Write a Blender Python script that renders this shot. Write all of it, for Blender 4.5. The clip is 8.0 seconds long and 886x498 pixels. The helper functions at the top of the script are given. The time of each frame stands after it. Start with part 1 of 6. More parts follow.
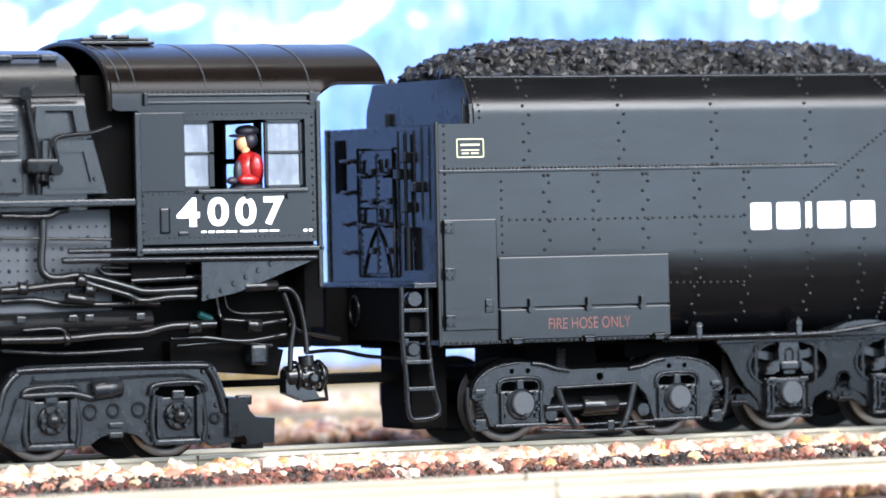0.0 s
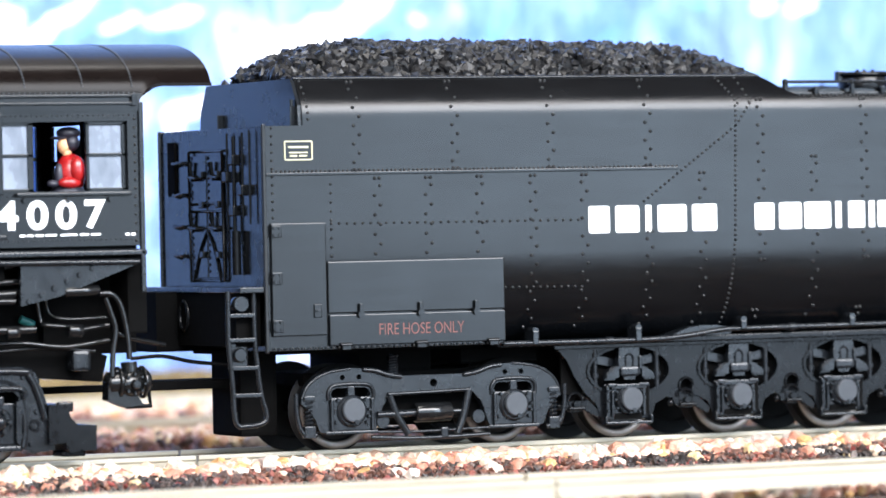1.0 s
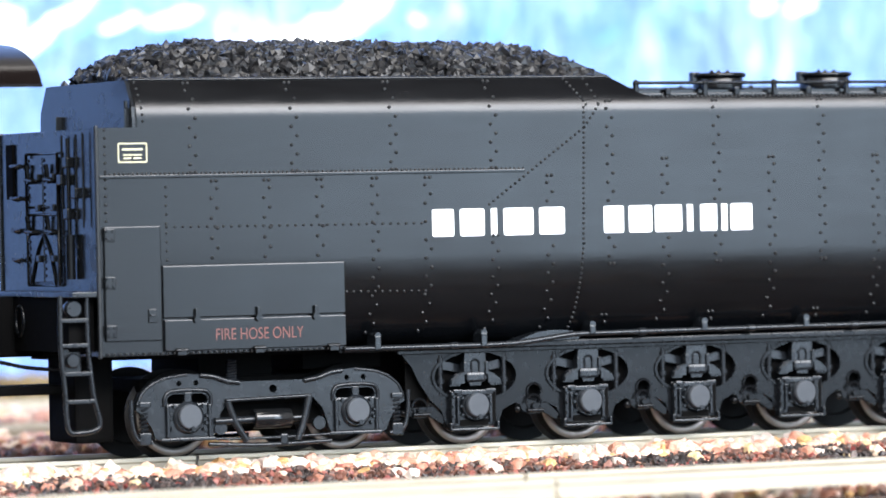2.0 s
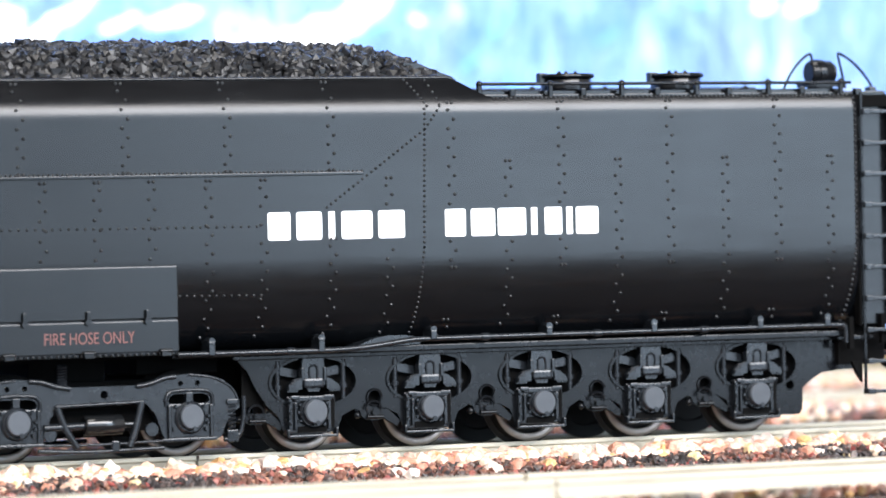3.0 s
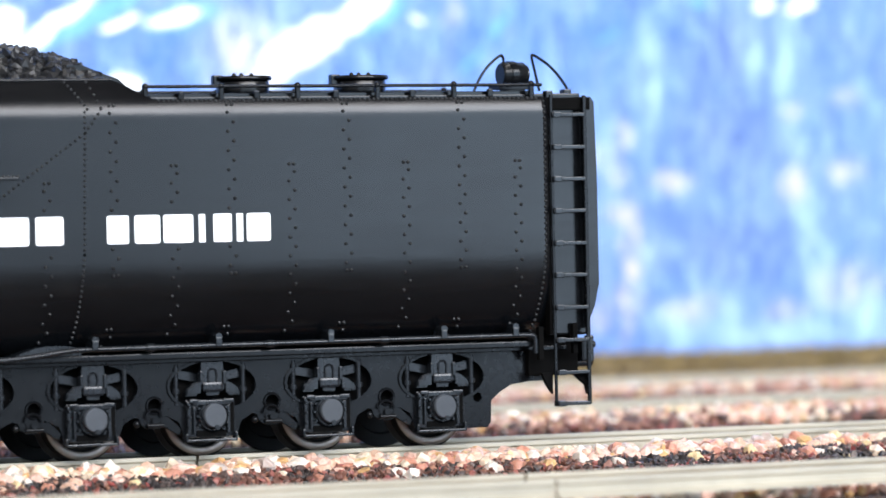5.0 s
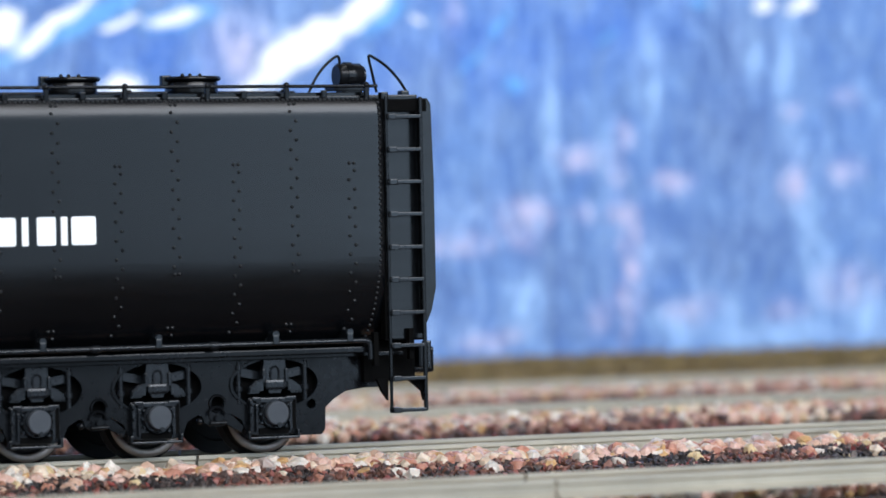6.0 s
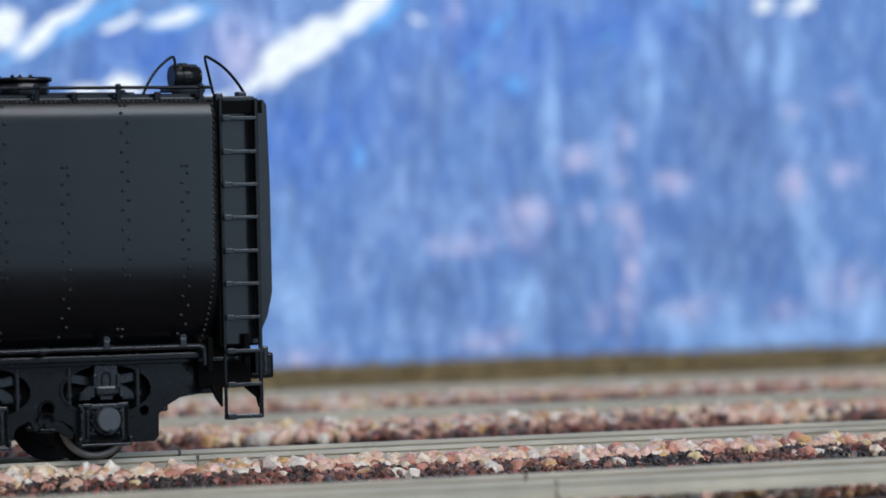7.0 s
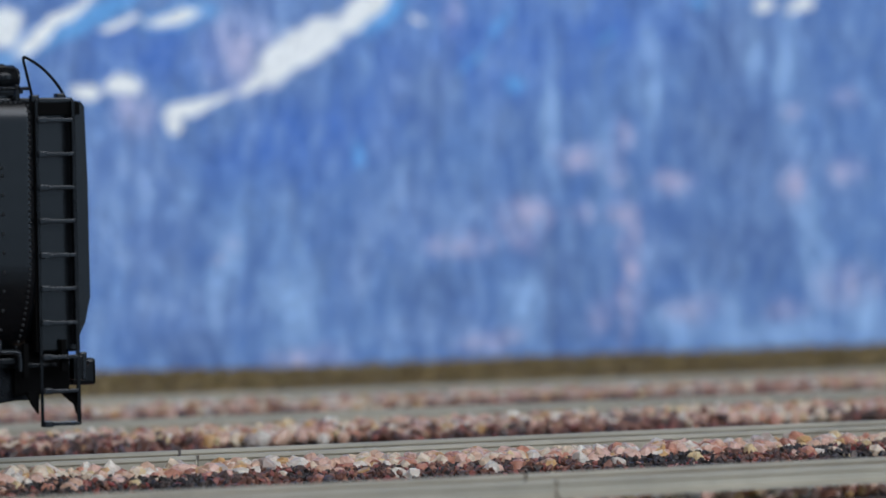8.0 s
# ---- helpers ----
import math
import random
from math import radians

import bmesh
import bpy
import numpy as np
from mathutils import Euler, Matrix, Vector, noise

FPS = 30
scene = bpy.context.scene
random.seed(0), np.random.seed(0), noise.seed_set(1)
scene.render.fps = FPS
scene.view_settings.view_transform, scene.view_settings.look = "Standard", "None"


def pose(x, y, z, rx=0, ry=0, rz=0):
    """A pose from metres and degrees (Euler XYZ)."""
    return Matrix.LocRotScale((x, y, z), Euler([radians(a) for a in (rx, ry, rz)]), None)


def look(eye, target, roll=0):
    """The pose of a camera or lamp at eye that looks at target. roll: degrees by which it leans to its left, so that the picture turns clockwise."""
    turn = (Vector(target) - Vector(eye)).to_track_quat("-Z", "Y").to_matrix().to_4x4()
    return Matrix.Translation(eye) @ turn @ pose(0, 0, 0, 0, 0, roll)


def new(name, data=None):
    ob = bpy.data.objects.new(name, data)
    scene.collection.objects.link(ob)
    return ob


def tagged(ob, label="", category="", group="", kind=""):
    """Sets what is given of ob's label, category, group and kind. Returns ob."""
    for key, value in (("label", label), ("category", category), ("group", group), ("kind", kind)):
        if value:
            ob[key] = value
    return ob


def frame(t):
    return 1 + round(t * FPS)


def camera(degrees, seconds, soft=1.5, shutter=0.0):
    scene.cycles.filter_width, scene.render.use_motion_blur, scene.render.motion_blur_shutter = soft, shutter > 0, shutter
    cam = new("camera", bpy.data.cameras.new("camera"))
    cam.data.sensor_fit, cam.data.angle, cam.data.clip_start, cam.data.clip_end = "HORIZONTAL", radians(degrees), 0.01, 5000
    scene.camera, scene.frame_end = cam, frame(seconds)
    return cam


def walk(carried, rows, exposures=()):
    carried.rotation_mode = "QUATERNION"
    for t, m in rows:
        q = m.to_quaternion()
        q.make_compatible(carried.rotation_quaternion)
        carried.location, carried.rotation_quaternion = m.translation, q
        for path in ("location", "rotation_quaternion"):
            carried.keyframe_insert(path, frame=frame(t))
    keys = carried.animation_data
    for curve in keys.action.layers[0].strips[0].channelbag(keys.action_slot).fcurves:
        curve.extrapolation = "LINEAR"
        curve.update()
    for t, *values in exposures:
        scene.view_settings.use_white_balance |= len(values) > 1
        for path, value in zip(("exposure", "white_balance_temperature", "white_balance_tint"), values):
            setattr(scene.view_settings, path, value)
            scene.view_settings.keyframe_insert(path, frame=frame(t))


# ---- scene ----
# An H0 model railway on a table: lengths below are in millimetres and become metres in mesh().
# x runs along the track, y across it away from the camera, z up from the top of the rails.
EXPOSURES = [(0.0, 1.35, 6700, 10), (4.5, 1.32, 6750, 10), (5.0, 0.72, 6600, 10), (5.3, 0.47, 6450, 10), (6.2, -0.20, 6300, 8), (7.0, -0.43, 6250, 8), (7.5, -0.62, 6200, 8), (8.0, -0.82, 6200, 8)]
cam = camera(10.437, 8.0, soft=1.6)
EYE = pose(-0.3187, -0.66822, 0.0343, 90 - 0.367, 1.2, -26)
walk(cam, [(0, EYE), (8, EYE)], exposures=EXPOSURES)
cam.data.dof.use_dof = True
cam.data.dof.focus_distance = 0.722
cam.data.dof.aperture_fstop = 29.0

MM = 0.001
rng = random.Random(7)

# ---- light: a dim room with one broad lamp in front of and above the table ----
world = bpy.data.worlds.new("room_air")
scene.world = world
world.use_nodes = True
world.node_tree.nodes["Background"].inputs[0].default_value = (0.80, 0.86, 1.0, 1)
world.node_tree.nodes["Background"].inputs[1].default_value = 0.02


def lamp(name, eye, target, sx, sy, watts, colour):
    data = bpy.data.lights.new(name, "AREA")
    data.shape, data.size, data.size_y, data.energy, data.color = "RECTANGLE", sx, sy, watts, colour
    ob = new(name, data)
    ob.matrix_world = look(eye, target)
    return ob


lamp("window_daylight", (1.66, -2.35, 0.62), (1.66, 0.0, 0.62), 1.45, 2.30, 38, (0.705, 0.918, 1.17))
lamp("dim_window_daylight", (-0.38, -2.35, 0.62), (-0.38, 0.0, 0.62), 2.35, 2.30, 24, (0.705, 0.918, 1.17))
lamp("strip_lamp_light", (0.1, -1.70, 1.12), (0.1, 0.0, 0.05), 2.6, 0.80, 58, (0.97, 0.963, 1.0))
lamp("ceiling_lamp_light", (0.25, 0.17, 1.25), (0.28, 0.15, 0.0), 2.6, 0.25, 9.0, (1.0, 0.985, 0.97))


# ---- materials ----
def nodes_of(name):
    m = bpy.data.materials.new(name)
    m.use_nodes = True
    nt = m.node_tree
    return m, nt, nt.nodes["Principled BSDF"]


def node(nt, kind, **inputs):
    n = nt.nodes.new(kind)
    for k, v in inputs.items():
        n.inputs[k.replace("_", " ")].default_value = v
    return n


def ramp(nt, source, stops):
    r = nt.nodes.new("ShaderNodeValToRGB")
    while len(r.color_ramp.elements) < len(stops):
        r.color_ramp.elements.new(0.5)
    for e, (p, c) in zip(r.color_ramp.elements, stops):
        e.position, e.color = p, (*c, 1)
    nt.links.new(source, r.inputs[0])
    return r


def paint(name, colour, rough, metal=0.0, vary=0.25, grain=900, bump=0.15, coat=0.0, island=0.0, spec=0.5, rvary=0.12, drawn=1.0):
    """Painted or bare surface with blotches, fine grain and a little relief."""
    m, nt, b = nodes_of(name)
    tc = nt.nodes.new("ShaderNodeTexCoord")
    big = node(nt, "ShaderNodeTexNoise", Scale=70.0, Detail=5.0, Roughness=0.6)
    fine = node(nt, "ShaderNodeTexNoise", Scale=float(grain), Detail=4.0)
    along = nt.nodes.new("ShaderNodeMapping")
    along.inputs["Scale"].default_value = (drawn, 1, 1)
    nt.links.new(tc.outputs["Object"], along.inputs["Vector"])
    nt.links.new(tc.outputs["Object"], big.inputs["Vector"])
    nt.links.new(along.outputs[0], fine.inputs["Vector"])
    mix = node(nt, "ShaderNodeMath")
    mix.operation = "MULTIPLY_ADD"
    mix.inputs[1].default_value = 0.45
    nt.links.new(fine.outputs[0], mix.inputs[0])
    half = node(nt, "ShaderNodeMath")
    half.operation = "MULTIPLY"
    half.inputs[1].default_value = 0.55
    nt.links.new(big.outputs[0], half.inputs[0])
    nt.links.new(half.outputs[0], mix.inputs[2])
    lo = tuple(c * (1 - vary) for c in colour)
    hi = tuple(min(1, c * (1 + vary)) for c in colour)
    r = ramp(nt, mix.outputs[0], [(0.35, lo), (0.65, hi)])
    nt.links.new(r.outputs[0], b.inputs["Base Color"])
    rr = node(nt, "ShaderNodeMapRange")
    rr.inputs["From Min"].default_value, rr.inputs["From Max"].default_value = 0.3, 0.7
    rr.inputs["To Min"].default_value, rr.inputs["To Max"].default_value = max(0.02, rough - rvary), rough + rvary
    nt.links.new(mix.outputs[0], rr.inputs["Value"])
    nt.links.new(rr.outputs[0], b.inputs["Roughness"])
    b.inputs["Metallic"].default_value = metal
    b.inputs["Specular IOR Level"].default_value = spec
    b.inputs["Coat Weight"].default_value = coat
    if bump:
        bp = node(nt, "ShaderNodeBump", Strength=bump, Distance=0.00006)
        nt.links.new(fine.outputs[0], bp.inputs["Height"])
        nt.links.new(bp.outputs[0], b.inputs["Normal"])
    return m


def pebbles(name, stops, rough, clear=0.0, spec=0.3):
    """Loose stones: each island takes a colour of its own."""
    m, nt, b = nodes_of(name)
    geo = nt.nodes.new("ShaderNodeNewGeometry")
    r = ramp(nt, geo.outputs["Random Per Island"], stops)
    r.color_ramp.interpolation = "CONSTANT"
    tc = nt.nodes.new("ShaderNodeTexCoord")
    n = node(nt, "ShaderNodeTexNoise", Scale=900.0, Detail=5.0)
    nt.links.new(tc.outputs["Object"], n.inputs["Vector"])
    shade = ramp(nt, n.outputs[0], [(0.3, (0.62, 0.56, 0.52)), (0.66, (1.0, 0.97, 0.94))])
    mul = nt.nodes.new("ShaderNodeMix")
    mul.data_type, mul.blend_type = "RGBA", "MULTIPLY"
    mul.inputs["Factor"].default_value = 1.0
    nt.links.new(r.outputs[0], mul.inputs["A"])
    nt.links.new(shade.outputs[0], mul.inputs["B"])
    nt.links.new(mul.outputs["Result"], b.inputs["Base Color"])
    b.inputs["Roughness"].default_value = rough
    b.inputs["Subsurface Weight"].default_value = clear
    b.inputs["Specular IOR Level"].default_value = spec
    b.inputs["Subsurface Radius"].default_value = (0.0008, 0.0005, 0.0004)
    bp = node(nt, "ShaderNodeBump", Strength=0.5, Distance=0.0001)
    nt.links.new(n.outputs[0], bp.inputs["Height"])
    nt.links.new(bp.outputs[0], b.inputs["Normal"])
    return m


BLACK = paint("satin_black_paint", (0.0018, 0.0022, 0.0028), 0.23, vary=0.18, bump=0.16, rvary=0.05, spec=0.30, drawn=0.12)
# lighter than the tank's black, so heads and edge post look lit
RIVET = paint("rivet_head_lightened_paint", (0.006, 0.0068, 0.0078), 0.36, vary=0.2, bump=0.05, spec=0.34)
# the roof's dark brown reflection is put into this duller black
ROOF = paint("cab_roof_shaded_black_paint", (0.004, 0.0028, 0.0025), 0.22, vary=0.2, bump=0.06, rvary=0.03, spec=0.09)
GREY = paint("dark_grey_plastic", (0.0072, 0.0087, 0.0106), 0.22, vary=0.3, grain=500, bump=0.45, spec=0.30)
# black lifted in colour and gloss to carry the jacket's highlights
JACKET = paint("lightened_boiler_jacket_paint", (0.010, 0.0115, 0.013), 0.24, vary=0.25, grain=300, bump=0.3, spec=0.36, rvary=0.06)
TINT = paint("blue_tinted_window_plastic", (0.10, 0.17, 0.34), 0.12, vary=0.15, grain=120, bump=0.0)
TINT.node_tree.nodes["Principled BSDF"].inputs["Transmission Weight"].default_value = 0.95
PIPE = paint("black_moulded_plastic", (0.0042, 0.0048, 0.0057), 0.21, vary=0.2, bump=0.1, spec=0.16)
GLOSS = paint("glossy_black_pipe_paint", (0.005, 0.0055, 0.006), 0.13, vary=0.2, bump=0.06, spec=0.42, rvary=0.05)
HUB = paint("grey_axle_cap_paint", (0.048, 0.054, 0.062), 0.5, vary=0.12, bump=0.05, spec=0.2)
UNDER = paint("matt_black_underframe", (0.003, 0.003, 0.003), 0.8, vary=0.3, bump=0.2, spec=0.03)
STEEL = paint("blackened_wheel_steel", (0.23, 0.215, 0.20), 0.46, metal=0.7, vary=0.2, bump=0.1)
WHEEL = paint("dark_wheel_disc", (0.012, 0.012, 0.012), 0.5, vary=0.25, spec=0.15)
RAIL = paint("nickel_silver_rail", (0.40, 0.365, 0.29), 0.45, metal=0.4, vary=0.18, grain=500, bump=0.12, drawn=0.05)
WHITE = paint("white_lettering", (0.86, 0.86, 0.84), 0.5, vary=0.04, bump=0.0)
RED = paint("red_stencil", (0.105, 0.030, 0.022), 0.5, vary=0.12, bump=0.0)
CREAM = paint("cream_plate_print", (0.42, 0.39, 0.25), 0.45, vary=0.1, bump=0.0)
# opaque pale colour with streaks that stand in for reflections on the glass
PALE_PANE = paint("pane_painted_reflection", (0.15, 0.175, 0.22), 0.3, vary=0.5, grain=110, bump=0.0, drawn=3.0)
COPPER = paint("teal_wire_sleeve", (0.02, 0.16, 0.15), 0.4, vary=0.2)
BRICKRED = paint("glossy_red_paint", (0.27, 0.009, 0.010), 0.26, vary=0.3)
SKIN = paint("flesh_paint", (0.62, 0.33, 0.17), 0.5, vary=0.1)
NAVY = paint("dark_cloth_paint", (0.018, 0.018, 0.028), 0.5, vary=0.2)
COAL = pebbles("broken_coal", [(0.0, (0.004, 0.0045, 0.0055)), (0.4, (0.008, 0.0085, 0.0095)), (0.75, (0.014, 0.015, 0.017)), (0.93, (0.026, 0.028, 0.031))], 0.33, 0.0, 0.26)
STONE = pebbles("quartz_ballast", [(0.0, (0.62, 0.43, 0.33)), (0.19, (0.67, 0.57, 0.45)), (0.35, (0.56, 0.36, 0.17)), (0.45, (0.70, 0.66, 0.60)), (0.57, (0.50, 0.25, 0.18)), (0.66, (0.64, 0.44, 0.37)), (0.84, (0.34, 0.16, 0.12)), (0.89, (0.46, 0.40, 0.37)), (0.94, (0.66, 0.53, 0.31))], 0.28, 0.35)
GRIT = pebbles("dark_cinder_grit", [(0.0, (0.032, 0.028, 0.028)), (0.35, (0.062, 0.052, 0.050)), (0.6, (0.042, 0.038, 0.040)), (0.82, (0.10, 0.07, 0.06)), (0.95, (0.24, 0.06, 0.055))], 0.38)
RUST = pebbles("rust_red_grit", [(0.0, (0.12, 0.060, 0.046)), (0.3, (0.20, 0.095, 0.072)), (0.5, (0.085, 0.06, 0.055)), (0.75, (0.27, 0.095, 0.078)), (0.9, (0.36, 0.19, 0.13))], 0.38)
SOIL = paint("rust_brown_ground_cover", (0.065, 0.042, 0.032), 0.9, vary=0.5, grain=420, bump=0.6)
STRAW = pebbles("dry_grass_fibre", [(0.0, (0.19, 0.135, 0.055)), (0.3, (0.32, 0.24, 0.105)), (0.55, (0.10, 0.072, 0.033)), (0.8, (0.46, 0.37, 0.19)), (0.93, (0.15, 0.145, 0.05))], 0.8)
DRYSOIL = paint("dry_straw_earth", (0.15, 0.108, 0.05), 0.9, vary=0.5, grain=420, bump=0.6)
WALLPAINT = paint("dim_wall_paint", (0.30, 0.29, 0.28), 0.9, vary=0.08, grain=40, bump=0.1)
TIMBER = paint("brown_timber", (0.075, 0.050, 0.036), 0.6, vary=0.3, grain=60, bump=0.2)


# ---- mesh helpers ----
def mesh(name, bm, material, parent=None, angle=50, smooth=False):
    """Links a bmesh, given in millimetres, as one object."""
    if smooth:
        for f in bm.faces:
            f.smooth = True
    bmesh.ops.scale(bm, vec=(MM, MM, MM), verts=bm.verts)
    limit = radians(angle)
    for e in bm.edges:
        e.smooth = len(e.link_faces) == 2 and e.calc_face_angle(0) < limit
    data = bpy.data.meshes.new(name)
    bm.to_mesh(data)
    bm.free()
    for m in material if isinstance(material, (list, tuple)) else [material]:
        data.materials.append(m)
    ob = new(name, data)
    ob.parent = parent
    return ob


def part(name, bm, material, parent, label="", angle=50, smooth=False):
    ob = mesh(name, bm, material, parent, angle, smooth)
    return tagged(ob, label) if label else ob


def again(ob, dx=0, dy=0, dz=0, turn=0):
    """A repeat of a part on the same mesh, moved in millimetres."""
    c = ob.copy()
    scene.collection.objects.link(c)
    c.matrix_basis = pose(dx * MM, dy * MM, dz * MM, 0, 0, turn)
    for k in ob.children:
        d = k.copy()
        scene.collection.objects.link(d)
        d.parent = c
    return c


def empty(name, x=0, y=0, z=0):
    e = new(name)
    e.empty_display_size = 0.01
    e.location = (x * MM, y * MM, z * MM)
    return e


def box(bm, x0, x1, y0, y1, z0, z1, bevel=0.0, index=0):
    vs = [bm.verts.new((x, y, z)) for x in (x0, x1) for y in (y0, y1) for z in (z0, z1)]
    fs = [bm.faces.new([vs[i] for i in q]) for q in ((0, 1, 3, 2), (4, 6, 7, 5), (0, 4, 5, 1), (2, 3, 7, 6), (0, 2, 6, 4), (1, 5, 7, 3))]
    if bevel:
        es = list({e for f in fs for e in f.edges})
        out = bmesh.ops.bevel(bm, geom=es, offset=bevel, segments=2, affect="EDGES", profile=0.6)
        fs = list(set(out["faces"]) | {f for f in fs if f.is_valid})
    for f in fs:
        f.material_index = index
    return fs


def cyl(bm, p0, p1, r, n=12, r2=None, bevel=0.0):
    p0, p1 = Vector(p0), Vector(p1)
    r2 = r if r2 is None else r2
    q = (p1 - p0).to_track_quat("Z", "Y").to_matrix()
    stations = [(0.0, r), (1.0, r2)]
    if bevel:
        k = bevel / max(1e-6, (p1 - p0).length)
        stations = [(0, r - bevel), (k, r), (1 - k, r2), (1, r2 - bevel)]
    rings = []
    for f, rr in stations:
        c = p0.lerp(p1, f)
        rings.append([bm.verts.new(c + q @ Vector((rr * math.cos(2 * math.pi * i / n), rr * math.sin(2 * math.pi * i / n), 0))) for i in range(n)])
    for a, b in zip(rings, rings[1:]):
        for i in range(n):
            bm.faces.new((a[i], a[(i + 1) % n], b[(i + 1) % n], b[i])).smooth = True
    bm.faces.new(rings[0][::-1])
    bm.faces.new(rings[-1])


def smooth_path(pts, k=5):
    pts = [Vector(p) for p in pts]
    if len(pts) < 3:
        return pts
    out = []
    ext = [pts[0] * 2 - pts[1]] + pts + [pts[-1] * 2 - pts[-2]]
    for a, b, c, d in zip(ext, ext[1:], ext[2:], ext[3:]):
        for i in range(k):
            t = i / k
            out.append(0.5 * ((2 * b) + (c - a) * t + (2 * a - 5 * b + 4 * c - d) * t * t + (3 * b - a - 3 * c + d) * t ** 3))
    return out + [pts[-1]]


def tube(bm, pts, r, n=8, curved=True):
    pts = smooth_path(pts) if curved else [Vector(p) for p in pts]
    rings = []
    for i, p in enumerate(pts):
        d = (pts[min(i + 1, len(pts) - 1)] - pts[max(i - 1, 0)]).normalized()
        side = d.cross(Vector((0.13, 1, 0.21))).normalized()
        up = side.cross(d)
        rings.append([bm.verts.new(p + (side * math.cos(2 * math.pi * k / n) + up * math.sin(2 * math.pi * k / n)) * r) for k in range(n)])
    for a, b in zip(rings, rings[1:]):
        for i in range(n):
            bm.faces.new((a[i], a[(i + 1) % n], b[(i + 1) % n], b[i])).smooth = True
    bm.faces.new(rings[0])
    bm.faces.new(rings[-1][::-1])


def ball(bm, p, r, sub=2):
    for v in bmesh.ops.create_icosphere(bm, subdivisions=sub, radius=r, matrix=Matrix.Translation(p))["verts"]:
        for f in v.link_faces:
            f.smooth = True


def circle(cx, cz, r, n=20, rz=None):
    return [(cx + r * math.cos(2 * math.pi * i / n), cz + (rz or r) * math.sin(2 * math.pi * i / n)) for i in range(n)]


def plate(bm, outline, holes, y0, y1, bevel=0.0):
    """A flat plate in the x-z plane with holes right through it, from y0 to y1."""
    es = []
    for loop in [outline] + list(holes):
        vs = [bm.verts.new((x, y0, z)) for x, z in loop]
        es += [bm.edges.new((vs[i], vs[(i + 1) % len(vs)])) for i in range(len(vs))]
    fs = [f for f in bmesh.ops.triangle_fill(bm, use_beauty=True, use_dissolve=True, edges=es)["geom"] if isinstance(f, bmesh.types.BMFace)]
    out = bmesh.ops.extrude_face_region(bm, geom=fs)
    moved = [v for v in out["geom"] if isinstance(v, bmesh.types.BMVert)]
    bmesh.ops.translate(bm, verts=moved, vec=(0, y1 - y0, 0))
    bmesh.ops.recalc_face_normals(bm, faces=bm.faces)


def stone(bm, p, size, flat=0.8, index=0, jag=0.28, sub=1, rnd=rng):
    m = Matrix.LocRotScale(p, Euler([rnd.uniform(0, 6.28) for _ in range(3)]), (size * rnd.uniform(0.75, 1.25), size * rnd.uniform(0.7, 1.1), size * flat * rnd.uniform(0.7, 1.1)))
    vs = bmesh.ops.create_icosphere(bm, subdivisions=sub, radius=1, matrix=m)["verts"]
    c = Vector(p)
    for v in vs:
        v.co = c + (v.co - c) * rnd.uniform(1 - jag, 1 + jag)
    return vs


def clumps(name, count, place, size, material, label, category, sub=1, jag=0.25, flat=0.8, kinds=14, seed=1, smooth=False):
    """Many loose pieces in one mesh, out of a few prepared shapes."""
    rnd = random.Random(seed)
    shapes = []
    for _ in range(kinds):
        bm = bmesh.new()
        stone(bm, (0, 0, 0), 1.0, flat, jag=jag, sub=sub, rnd=rnd)
        bm.verts.ensure_lookup_table()
        shapes.append((np.array([v.co[:] for v in bm.verts]), np.array([[v.index for v in f.verts] for f in bm.faces])))
        bm.free()
    vs, fs, base = [], [], 0
    for _ in range(count):
        v, f = shapes[rnd.randrange(kinds)]
        s = size * rnd.uniform(0.6, 1.3)
        r = np.array(Euler((rnd.uniform(0, 6.28), rnd.uniform(0, 6.28), rnd.uniform(0, 6.28))).to_matrix())
        vs.append((v * s) @ r.T + np.array(place(rnd)))
        fs.append(f + base)
        base += len(v)
    data = bpy.data.meshes.new(name)
    data.from_pydata((np.concatenate(vs) * MM).tolist(), [], np.concatenate(fs).tolist())
    data.materials.append(material)
    if smooth:
        data.shade_smooth()
    ob = new(name, data)
    return tagged(ob, label, category, kind="stuff")


# ---- the table top, the tracks and the painted backdrop ----
TRACKS = (-100.5, 0.0, 116.0, 223.0)


def ground():
    bm = bmesh.new()
    nx, ny = 90, 80
    grid = []
    for i in range(nx + 1):
        row = []
        for j in range(ny + 1):
            x, y = -1000 + 2400 * i / nx, -330 + 664 * j / ny
            row.append(bm.verts.new((x, y, -4.2 + 0.5 * noise.noise(Vector((x, y, 0)) * 0.02))))
        grid.append(row)
    for i in range(nx):
        for j in range(ny):
            bm.faces.new((grid[i][j], grid[i + 1][j], grid[i + 1][j + 1], grid[i][j + 1]))
    tagged(mesh("ground", bm, SOIL), "rust-brown ground cover of a model railway table", "ground", kind="structure")


def rail_profile(bm, x0, x1, y, lean=0):
    pts = [(-0.50, 0.0), (0.50, 0.0), (0.50, -0.55), (0.20, -0.85), (0.20, -1.75), (0.95, -2.15), (0.95, -2.45), (-0.95, -2.45), (-0.95, -2.15), (-0.20, -1.75), (-0.20, -0.85), (-0.50, -0.55)]
    a = [bm.verts.new((x0, y + p, q)) for p, q in pts]
    b = [bm.verts.new((x1, y + p, q)) for p, q in pts]
    n = len(pts)
    for i in range(n):
        bm.faces.new((a[i], b[i], b[(i + 1) % n], a[(i + 1) % n]))
    bm.faces.new(a)
    bm.faces.new(b[::-1])


